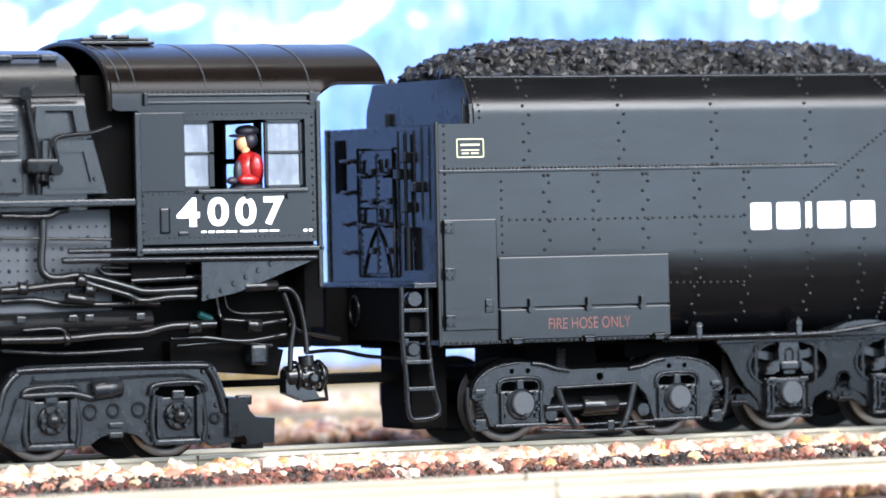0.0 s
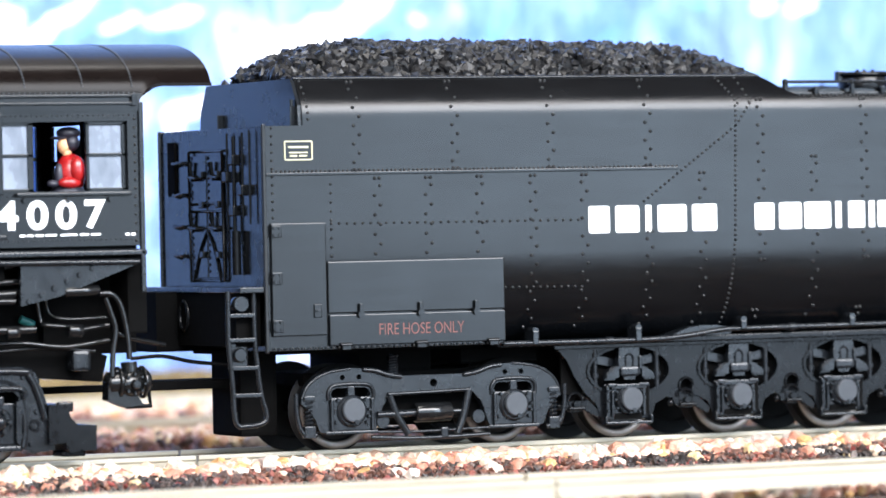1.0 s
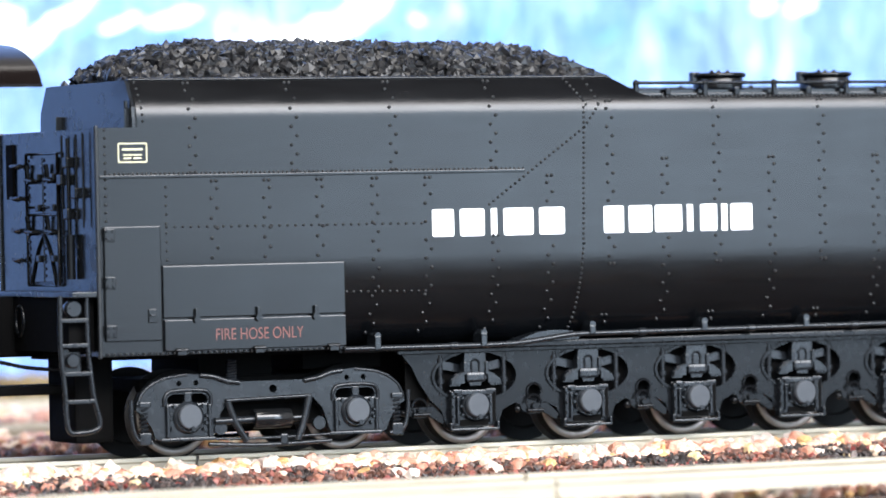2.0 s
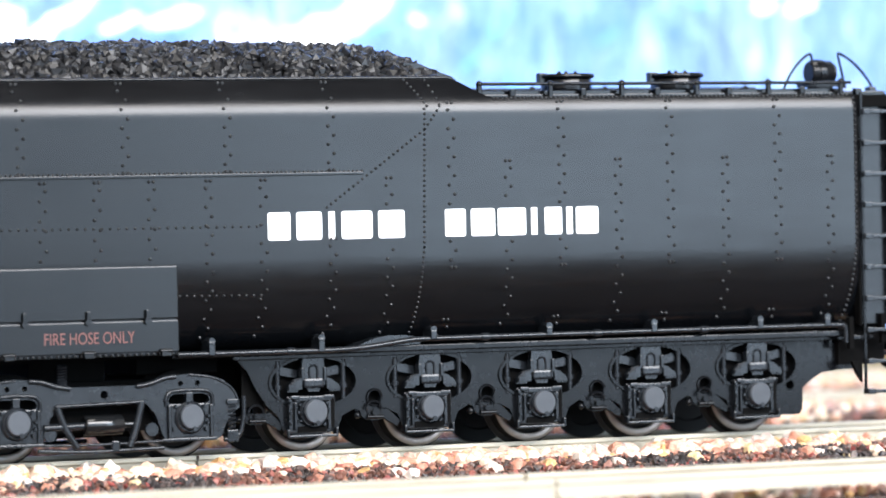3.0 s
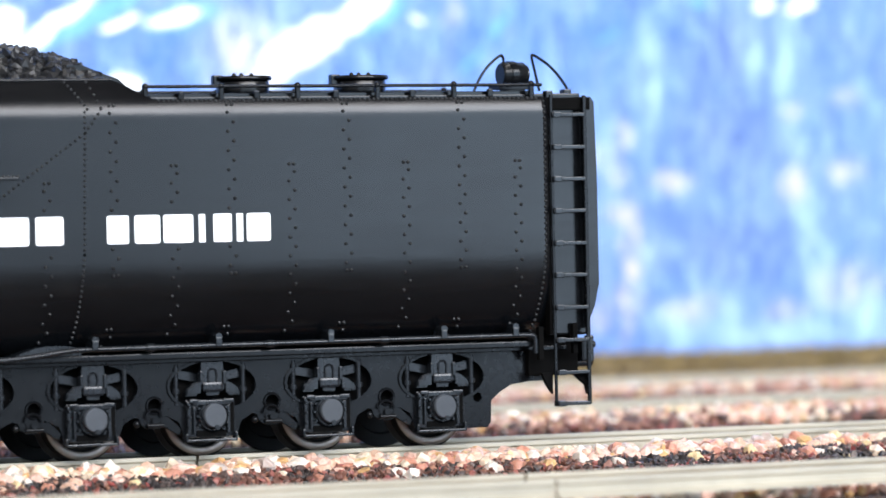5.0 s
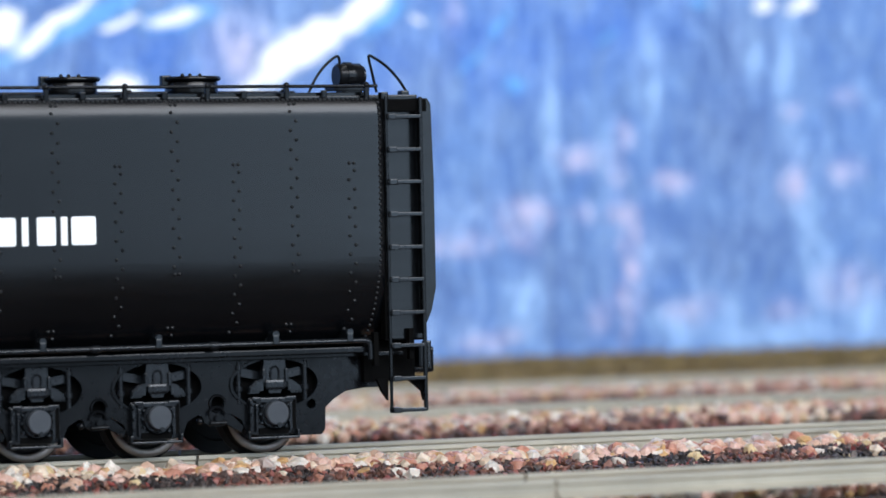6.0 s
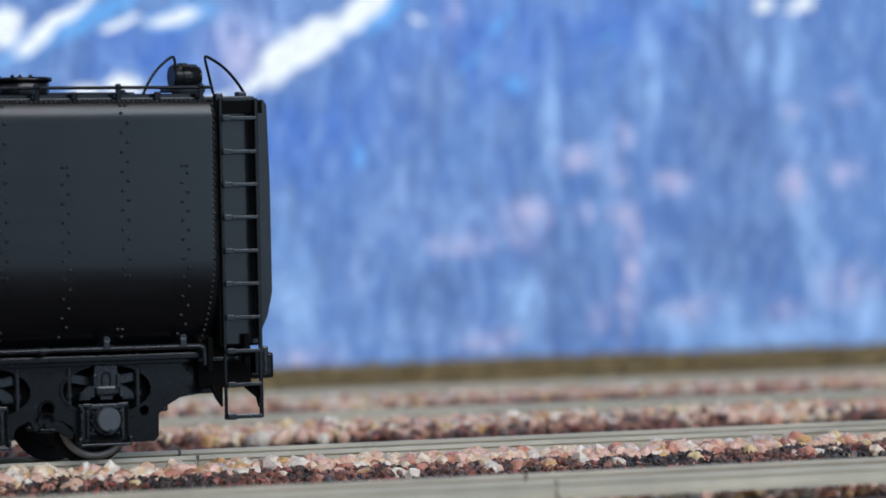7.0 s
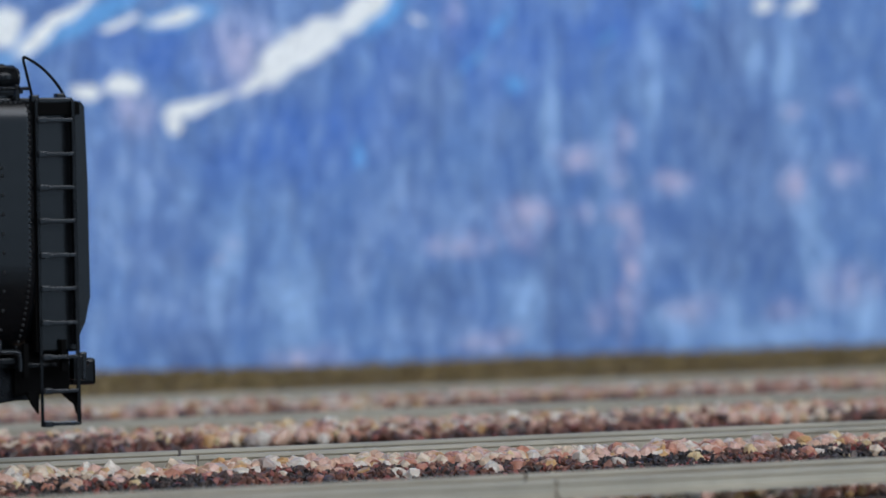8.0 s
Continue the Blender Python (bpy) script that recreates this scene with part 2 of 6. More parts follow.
def track(y, cut):
    t = empty("railway_track", 0, y, 0)
    tagged(t, "straight nickel-silver model track rails half buried in ballast", "track", "parallel model tracks")
    for s in (-1, 1):
        edge = cut + (0 if s < 0 else 4.5)
        for x0, x1 in ((-900, edge), (edge + 0.45, 1300)):
            bm = bmesh.new()
            rail_profile(bm, x0, x1, s * 8.75)
            part("rail", bm, RAIL, t)
    return t


def backdrop():
    m, nt, b = nodes_of("printed_mountain_landscape")
    tc = nt.nodes.new("ShaderNodeTexCoord")
    nt.nodes.remove(b)
    b = node(nt, "ShaderNodeBsdfPrincipled", Roughness=0.55)
    nt.links.new(b.outputs[0], nt.nodes["Material Output"].inputs[0])

    def tex(sx, sz, scale, detail=5.0, rough=0.6):
        mp = nt.nodes.new("ShaderNodeMapping")
        mp.inputs["Scale"].default_value = (sx, 1, sz)
        nt.links.new(tc.outputs["Object"], mp.inputs["Vector"])
        n = node(nt, "ShaderNodeTexNoise", Scale=scale, Detail=detail, Roughness=rough)
        nt.links.new(mp.outputs[0], n.inputs["Vector"])
        return n.outputs[0]

    def mixed(a, c, fac):
        mx = nt.nodes.new("ShaderNodeMix")
        mx.data_type = "RGBA"
        nt.links.new(fac, mx.inputs["Factor"])
        for s, v in (("A", a), ("B", c)):
            if isinstance(v, tuple):
                mx.inputs[s].default_value = (*v, 1)
            else:
                nt.links.new(v, mx.inputs[s])
        return mx.outputs["Result"]

    def math_(op, a, c=0.0, d=0.0):
        mt = nt.nodes.new("ShaderNodeMath")
        mt.operation = op
        for s, v in zip(mt.inputs, (a, c, d)):
            if isinstance(v, (int, float)):
                s.default_value = v
            else:
                nt.links.new(v, s)
        return mt.outputs[0]

    snow = [(150.6, 82.1, 9.2, 3.3, 38), (137.1, 74.7, 10.6, 4.3, 29), (129.3, 70.1, 6.2, 4.0, 35), (122.5, 65.8, 3.3, 1.3, 30), (109.8, 61.6, 8.3, 1.4, 14), (106.3, 59.7, 5.8, 2.3, 18), (103.6, 56.3, 2.2, 2.0, 0), (91.4, 65.2, 4.8, 2.1, 0), (82.6, 63.5, 3.2, 2.0, 0), (104.2, 80.2, 6.6, 1.4, 8), (91.7, 79.0, 5.2, 0.8, 15), (75.3, 78.7, 11.4, 1.8, 33), (63.7, 78.1, 4.5, 3.7, 30), (164.5, 79.8, 2.3, 0.6, 0), (256.4, 83.7, 2.8, 1.3, 0), (265.9, 83.3, 4.7, 1.3, 10)]
    cyan = [(148.7, 48.4, 1.3, 2.6, 0), (185.7, 79.2, 4.4, 0.8, 55), (178.3, 70.1, 4.4, 0.7, 45), (189.0, 65.4, 2.5, 1.7, 0), (213.5, 75.2, 2.7, 0.8, 30), (85.4, 80.6, 14.9, 2.3, 25), (154.8, 80.8, 7.9, 2.8, 28), (238.2, 83.8, 2.1, 1.1, 0), (105.8, 80.6, 8.3, 2.5, 10), (70.5, 75.6, 10.7, 1.7, 30)]
    rock = [(216.8, 52.2, 2.1, 3.2, 0), (216.1, 44.1, 2.1, 2.6, 0), (217.2, 34.5, 3.3, 3.2, 0), (218.4, 28.2, 2.4, 4.0, 0), (218.9, 20.9, 2.1, 4.0, 0), (218.1, 14.5, 3.0, 3.7, 0), (217.5, 7.2, 1.4, 3.2, -15), (205.8, 48.1, 5.1, 2.4, 0), (230.7, 41.5, 4.6, 1.9, 0), (278.6, 60.6, 3.1, 1.6, 0), (263.3, 58.3, 2.3, 1.8, 0), (262.9, 41.0, 3.1, 3.5, 0), (191.9, 34.9, 5.9, 2.9, 0), (190.0, 31.4, 4.4, 3.9, 0), (174.5, 28.4, 6.5, 2.3, 0)]
    scree = [(206.2, 34.7, 2.4, 2.6, 0), (210.2, 10.6, 2.7, 3.3, 0), (235.1, 11.6, 6.9, 2.7, 0), (261.4, 10.9, 5.0, 2.0, 0), (277.6, 16.2, 7.6, 4.1, 0), (277.8, 43.9, 4.4, 2.7, 0), (183.1, 5.8, 5.3, 1.7, 12), (135.4, 3.2, 7.8, 2.2, 0), (177.4, 5.2, 4.4, 1.6, 8), (120.0, 72.8, 6.7, 7.6, 0), (173.0, 81.6, 2.0, 4.4, 0), (94.4, 59.2, 4.1, 4.3, 0), (116.5, 29.0, 1.9, 1.5, 0), (113.5, 25.7, 1.4, 1.3, 0)]
    frost = [(198.7, 56.9, 2.1, 12.5, 0), (261.6, 67.0, 2.0, 10.1, 0), (253.2, 69.8, 2.2, 6.7, 0), (225.1, 63.3, 1.8, 13.3, 0), (267.4, 29.2, 3.4, 9.4, 0), (270.6, 18.1, 2.8, 8.1, 0), (189.6, 13.8, 4.7, 7.9, 0), (230.3, 8.0, 6.1, 4.8, 0), (282.1, 8.6, 6.6, 6.0, 0), (261.7, 5.1, 23.5, 3.2, 0), (246.2, 8.0, 2.1, 5.4, 0), (131.5, 16.6, 5.9, 7.9, 0), (116.5, 27.2, 3.1, 6.4, 0), (112.9, 17.1, 1.8, 7.6, 0)]
    mist = [(93.9, 30.1, 9.8, 6.6, 0), (147.1, 22.6, 3.7, 5.9, 0), (168.9, 7.8, 13.1, 3.9, 0), (181.1, 33.6, 10.2, 5.2, 0), (160.9, 32.7, 4.3, 7.8, 0), (158.8, 66.3, 2.9, 5.2, 0), (92.8, 46.6, 8.2, 7.6, 0), (123.7, 76.7, 9.8, 7.6, 25), (224.0, 27.5, 4.5, 8.0, 0), (152.3, 32.8, 3.1, 6.4, 0), (101.5, 13.6, 15.1, 5.1, 0), (262.6, 42.8, 3.7, 8.1, 0)]
    slate = [(245.9, 72.5, 9.5, 11.4, 0), (247.2, 51.1, 11.6, 14.7, 0), (249.4, 26.8, 17.0, 9.4, 0), (201.5, 22.7, 8.9, 9.2, 0), (167.3, 63.7, 7.2, 7.8, 0), (202.6, 9.5, 8.9, 5.3, 0), (166.2, 17.0, 8.7, 6.5, 0), (105.5, 5.9, 8.3, 3.8, 0)]
    deep = [(182.0, 72.7, 28.0, 11.7, 0), (144.3, 54.8, 22.9, 9.0, 20), (127.3, 52.5, 15.5, 6.4, 20), (214.7, 79.2, 18.1, 7.9, 0), (98.8, 71.8, 15.1, 6.3, 0)]
    kinds = {"snow": (snow, 0.22), "cyan": (cyan, 0.4), "rock": (rock, 0.7), "scree": (scree, 0.7), "frost": (frost, 0.7), "mist": (mist, 0.8), "slate": (slate, 0.6), "deep": (deep, 0.6)}

    def masks(name):
        a = nt.nodes.new("ShaderNodeAttribute")
        a.attribute_name = name
        return a.outputs["Fac"]
    col = ramp(nt, tex(1.6, 0.5, 30, 6), [(0.30, (0.050, 0.125, 0.38)), (0.5, (0.085, 0.185, 0.48)), (0.70, (0.15, 0.28, 0.58))]).outputs[0]
    col = mixed(col, (0.046, 0.150, 0.55), math_("MULTIPLY", masks("deep"), 0.75))
    col = mixed(col, (0.070, 0.130, 0.34), math_("MULTIPLY", masks("slate"), 0.65))
    trees = ramp(nt, tex(2.4, 0.8, 170, 6, 0.7), [(0.46, (0, 0, 0)), (0.68, (1, 1, 1))]).outputs[0]
    col = mixed(col, (0.34, 0.52, 0.82), math_("MULTIPLY", trees, 0.55))
    streak = ramp(nt, tex(4.2, 0.8, 42, 6, 0.7), [(0.50, (0, 0, 0)), (0.68, (1, 1, 1))]).outputs[0]
    col = mixed(col, (0.40, 0.56, 0.86), math_("MULTIPLY", streak, 0.36))
    dark = ramp(nt, tex(3.4, 0.7, 90, 6, 0.75), [(0.50, (0, 0, 0)), (0.70, (1, 1, 1))]).outputs[0]
    col = mixed(col, (0.030, 0.060, 0.19), math_("MULTIPLY", dark, 0.62))
    speck = ramp(nt, tex(2.0, 0.8, 190, 6, 0.75), [(0.42, (0, 0, 0)), (0.58, (1, 1, 1))]).outputs[0]
    col = mixed(col, (0.34, 0.52, 0.84), math_("MULTIPLY", masks("frost"), math_("MULTIPLY_ADD", speck, 0.8, 0.2)))
    col = mixed(col, (0.38, 0.51, 0.82), math_("MULTIPLY", masks("mist"), math_("MULTIPLY_ADD", trees, 0.6, 0.12)))
    col = mixed(col, (0.64, 0.56, 0.74), math_("MULTIPLY", masks("rock"), math_("MULTIPLY_ADD", speck, 0.75, 0.12)))
    col = mixed(col, (0.66, 0.58, 0.76), math_("MULTIPLY", masks("scree"), math_("MULTIPLY_ADD", trees, 0.8, 0.18)))
    col = mixed(col, (0.13, 0.44, 0.88), math_("MULTIPLY", masks("cyan"), 0.62))
    col = mixed(col, (0.90, 0.90, 0.91), masks("snow"))
    grainy = ramp(nt, tex(1, 1, 1400, 3, 0.8), [(0.35, (0.72, 0.73, 0.74)), (0.65, (1.41, 1.42, 1.34))]).outputs[0]
    mul = nt.nodes.new("ShaderNodeMix")
    mul.data_type, mul.blend_type = "RGBA", "MULTIPLY"
    mul.inputs["Factor"].default_value = 1.0
    nt.links.new(col, mul.inputs["A"])
    nt.links.new(grainy, mul.inputs["B"])
    col = mul.outputs["Result"]
    nt.links.new(col, b.inputs["Base Color"])
    # a fine sheet where the print's shapes are told apart, coarse beyond it
    gx = np.concatenate([np.linspace(-1000, 20, 18), np.arange(40, 310, 0.6), np.linspace(325, 1400, 18)])
    gz = np.concatenate([np.arange(-6, 96, 0.6), np.linspace(110, 420, 6)])
    px, pz = (g.ravel() for g in np.meshgrid(gx, gz))
    shake = np.array([noise.turbulence_vector(Vector((x, z, 0)) * 0.11, 4, False) for x, z in zip(px.tolist(), pz.tolist())])
    sx, sz = px + 1.5 * shake[:, 0], pz + 1.7 * shake[:, 1]
    w = len(gx)
    data = bpy.data.meshes.new("backdrop")
    quads = [(k, k + 1, k + w + 1, k + w) for j in range(len(gz) - 1) for k in range(j * w, j * w + w - 1)]
    data.from_pydata((np.stack([px, np.full_like(px, 334.0), pz], 1) * MM).tolist(), [], quads)
    for name, (spots, soft) in kinds.items():
        best = np.zeros_like(px)
        for cx, cz, rx, rz, turn in spots:
            c, n = math.cos(radians(turn)), math.sin(radians(turn))
            u, v = (sx - cx) * c + (sz - cz) * n, (sz - cz) * c - (sx - cx) * n
            d = np.hypot(u / rx, v / rz)
            best = np.maximum(best, np.clip((1 + soft - d) / (2 * soft), 0, 1))
        data.attributes.new(name, "FLOAT", "POINT").data.foreach_set("value", best.astype(np.float32))
    data.materials.append(m)
    tagged(new("backdrop", data), "printed photographic backdrop of blue snowy mountain forest", "backdrop", kind="structure")
    bm = bmesh.new()
    box(bm, -1000, 1400, 334.6, 338, -6, 420)
    tagged(mesh("backdrop_board", bm, TIMBER), "plain board behind the printed backdrop", "backdrop", kind="structure")


def room():
    """Plain dim room round the table, with a dark timber ceiling."""
    for name, dims, m in (("wall_south", (-1400, 1900, -2560, -2460, -900, 1900), WALLPAINT), ("wall_west", (-1400, -1300, -2460, 500, -900, 1900), WALLPAINT),
                          ("wall_east", (1800, 1900, -2460, 500, -900, 1900), WALLPAINT), ("wall_north", (-1300, 1800, 400, 500, -900, 1900), WALLPAINT),
                          ("ceiling", (-1400, 1900, -2560, 500, 1900, 1980), TIMBER), ("floor", (-1400, 1900, -2560, 500, -980, -900), TIMBER)):
        bm = bmesh.new()
        box(bm, *dims)
        tagged(mesh(name, bm, m), "plain dim room surface", name.split("_")[0], kind="structure")


def table():
    """The plain board and legs that carry the railway."""
    bm = bmesh.new()
    box(bm, -1000, 1400, -330, 338, -45, -6.5, 2)
    t = tagged(mesh("table", bm, TIMBER), "brown timber table board under the model railway", "table", kind="structure")
    for x in (-940, 1340):
        for y in (-290, 290):
            bm = bmesh.new()
            box(bm, x - 30, x + 30, y - 30, y + 30, -900, -45)
            part("table_leg", bm, TIMBER, t)


ground()
table()
for ty, cut in zip(TRACKS, (-31.0, -38.6, 260.0, 420.0)):
    track(ty, cut)
backdrop()
room()


# ---- the tender ----
def side_y(z):
    """How far the tender's shell stands out from its middle at the height z."""
    if z < 29:
        k = min(1, (29 - z) / 13.4)
        return 18.5 - 7 * (1 - math.sqrt(max(0, 1 - k * k)))
    if z < 49.3:
        return 18.5
    if z < 53.3:
        k = (z - 49.3) / 4.0
        return 18.5 - 1.44 * k * k
    return 17.06 - (z - 53.3) * 0.72


def top_z(x):
    if x < 3.7:
        return 48.3
    if x < 81.5:
        return 55.3
    if x < 88.5:
        k = (x - 81.5) / 7
        return 55.3 - 3.0 * (3 * k * k - 2 * k ** 3)
    return 52.3


def tender_shell(parent):
    bm = bmesh.new()
    zs = [15.6 + 13.4 * (1 - math.cos(radians(a))) for a in range(0, 91, 9)] + [34, 40, 46, 48.3, 49.0, 49.3] + [49.3 + 0.25 * i for i in range(1, 16)] + [53.3, 54.3, 55.3]
    xs = [-2.5, 3.699, 3.701, 40, 81.5] + [81.5 + 0.7 * i for i in range(1, 11)] + [120, 150.6, 150.9, 151.6, 151.9]
    rings = []
    for x in xs:
        zt = top_z(x)
        inset = 0.0 if x < 151.2 else (0.25 if x < 151.7 else 0.7)
        prof = [(-(side_y(min(z, zt)) - inset), min(z, zt - inset)) for z in zs]
        prof += [(-y, z) for y, z in prof[::-1]]
        rings.append([bm.verts.new((x, y, z)) for y, z in prof])
    n = len(rings[0])
    for a, b in zip(rings, rings[1:]):
        for i in range(n):
            bm.faces.new((a[i], a[(i + 1) % n], b[(i + 1) % n], b[i]))
    bm.faces.new(rings[0])
    bm.faces.new(rings[-1][::-1])
    bmesh.ops.remove_doubles(bm, verts=bm.verts, dist=0.0005)
    bmesh.ops.dissolve_degenerate(bm, dist=0.0004, edges=bm.edges)
    bmesh.ops.recalc_face_normals(bm, faces=bm.faces)
    return part("tank_body", bm, BLACK, parent, "riveted satin black steel tank and bunker sides", 40, True)


tender = empty("tender")
tagged(tender, "black riveted steam locomotive tender with white lettering on rails", "tender")
tender_shell(tender)


def shell_point(x, z, lift=0.0):
    """A point on the near side of the shell and the way out from it."""
    y = side_y(z)
    dy = (side_y(z + 0.05) - side_y(z - 0.05)) / 0.1
    n = Vector((0, -1, -dy)).normalized()
    return Vector((x, -y, z)) + n * lift, n


def rivet(bm, p, n, r=0.31, h=0.33):
    a = n.orthogonal().normalized()
    b = n.cross(a)
    base = [bm.verts.new(p + (a * math.cos(k * math.pi / 3) + b * math.sin(k * math.pi / 3)) * r - n * 0.03) for k in range(6)]
    mid = [bm.verts.new(p + (a * math.cos(k * math.pi / 3) + b * math.sin(k * math.pi / 3)) * r * 0.66 + n * h * 0.75) for k in range(6)]
    for k in range(6):
        bm.faces.new((base[k], base[(k + 1) % 6], mid[(k + 1) % 6], mid[k])).smooth = True
    bm.faces.new(mid).smooth = True


def rivet_line(bm, a, b, step, r=0.22, face=None):
    n = max(1, round(math.dist(a, b) / step))
    for i in range(n + 1):
        x, z = a[0] + (b[0] - a[0]) * i / n, a[1] + (b[1] - a[1]) * i / n
        if face is None:
            rivet(bm, *shell_point(x, z), r, r * 0.95)
        else:
            rivet(bm, Vector((x, face, z)), Vector((0, -1, 0)), r, r * 0.7)


BLOCKS = ((50.8, 54.4), (55.4, 59.5), (60.6, 61.6), (62.7, 67.7), (68.7, 73.0), (79.7, 83.1), (84.0, 88.0), (88.5, 93.2), (94.1, 95.1), (96.4, 99.3), (100.1, 101.1), (101.7, 105.5))


def zigzag(bm, x, z0, z1, step=1.36, half=0.46, foot=False):
    ends = (z1 + 1.1, z0 - 1.1) if foot else (z1 + 1.1,)
    n = round((z1 - z0) / step)
    for i in range(n + 1):
        if 31.0 < z0 + (z1 - z0) * i / n < 36.1 and any(a - 0.4 < x + half * (1 if i % 2 else -1) < b + 0.4 for a, b in BLOCKS):
            continue
        rivet(bm, *shell_point(x + half * (1 if i % 2 else -1), z0 + (z1 - z0) * i / n))
    for z in ends:
        for s in (-1, 1):
            rivet(bm, *shell_point(x + half * s * 0.8, z))


def tender_rivets():
    bm = bmesh.new()
    for x in (12.4, 28.6, 44.7, 61.3):
        zigzag(bm, x, 42.8, 53.6, foot=True)
    for x, z in ((15.6, 29.2), (24.0, 29.2), (32.5, 29.2), (41.5, 17.5), (50.2, 17.5), (70.6, 17.5)):
        zigzag(bm, x, z, 39.3)
    zigzag(bm, 61.3, 17.5, 30.5)
    for x in (81.0, 99.5, 118.1, 137.0):
        zigzag(bm, x, 28.0, 50.4, foot=True)
        zigzag(bm, x - 0.4, 16.6, 18.0)
    for x in (90.4, 109.1, 127.7, 146.3):
        zigzag(bm, x, 18.2, 41.6)
    for a, b, s in (((-1.4, 41.6), (66.2, 41.5), 0.72), ((8.0, 33.8), (49.1, 33.6), 1.3), ((36.8, 23.7), (49.8, 23.5), 1.2), ((60.4, 36.2), (76.6, 47.5), 0.9), ((76.7, 47.6), (79.3, 51.0), 0.9),
                    ((77.2, 51.0), (74.6, 55.0), 0.65), ((79.3, 51.2), (78.0, 55.0), 0.9), ((76.7, 50.6), (76.2, 30.0), 0.76), ((76.2, 30.0), (75.0, 16.6), 0.76), ((8.0, 39.6), (8.0, 29.0), 1.25), ((-1.4, 48.0), (-1.4, 34.8), 1.2),
                    ((151.0, 51.6), (150.8, 29.0), 0.85), ((150.8, 29.0), (149.8, 17.0), 0.8), ((88.5, 52.1), (150.0, 52.1), 0.75), ((4.4, 54.9), (4.6, 49.2), 0.9)):
        rivet_line(bm, a, b, s, 0.26)
    rivet_line(bm, (-1.6, 15.55), (36.0, 15.45), 0.95, 0.2, -18.95)
    tagged(part("rivets", bm, RIVET, tender, "", 120), kind="stuff")


def bars(parent, name, spans, z0, z1, y, material, label=""):
    """Plain flat printed bars."""
    for x0, x1 in spans:
        bm = bmesh.new()
        box(bm, x0, x1, y - 0.04, y, z0, z1)
        part(name, bm, material, parent, label)


def print_frame(parent, x0, x1, z0, z1, w, y, material, name="white_block"):
    bm = bmesh.new()
    r = min(x1 - x0, z1 - z0) * 0.1

    def rounded(a, b, c, d, r):
        out = []
        for cx, cz, s in ((b - r, d - r, 0), (a + r, d - r, 90), (a + r, c + r, 180), (b - r, c + r, 270)):
            out += [(cx + r * math.cos(radians(s + k * 22.5)), cz + r * math.sin(radians(s + k * 22.5))) for k in range(5)]
        return out
    plate(bm, rounded(x0, x1, z0, z1, r), [rounded(x0 + w, x1 - w, z0 + w, z1 - w, r * 0.5)] if x1 - x0 > 2.4 * w else [], y - 0.05, y + 0.05)
    part(name, bm, material, parent)


def words(parent, text, x0, x1, z0, z1, y, material, name, bold=0.0, spacing=1.0):
    """Printed letters in the built-in font, fitted to a rectangle of the x-z plane."""
    c = bpy.data.curves.new(name, "FONT")
    c.body, c.offset, c.space_character, c.extrude = text, bold, spacing, 0.0
    tmp = bpy.data.objects.new(name, c)
    scene.collection.objects.link(tmp)
    data = bpy.data.meshes.new_from_object(tmp.evaluated_get(bpy.context.evaluated_depsgraph_get()))
    bpy.data.objects.remove(tmp)
    co = np.array([v.co[:] for v in data.vertices])
    lo, hi = co.min(0), co.max(0)
    for v in data.vertices:
        u = (v.co.x - lo[0]) / (hi[0] - lo[0])
        w = (v.co.y - lo[1]) / (hi[1] - lo[1])
        v.co = Vector((x0 + (x1 - x0) * u, y, z0 + (z1 - z0) * w)) * MM
    data.materials.clear()
    data.materials.append(material)
    ob = new(name, data)
    ob.parent = parent
    return ob


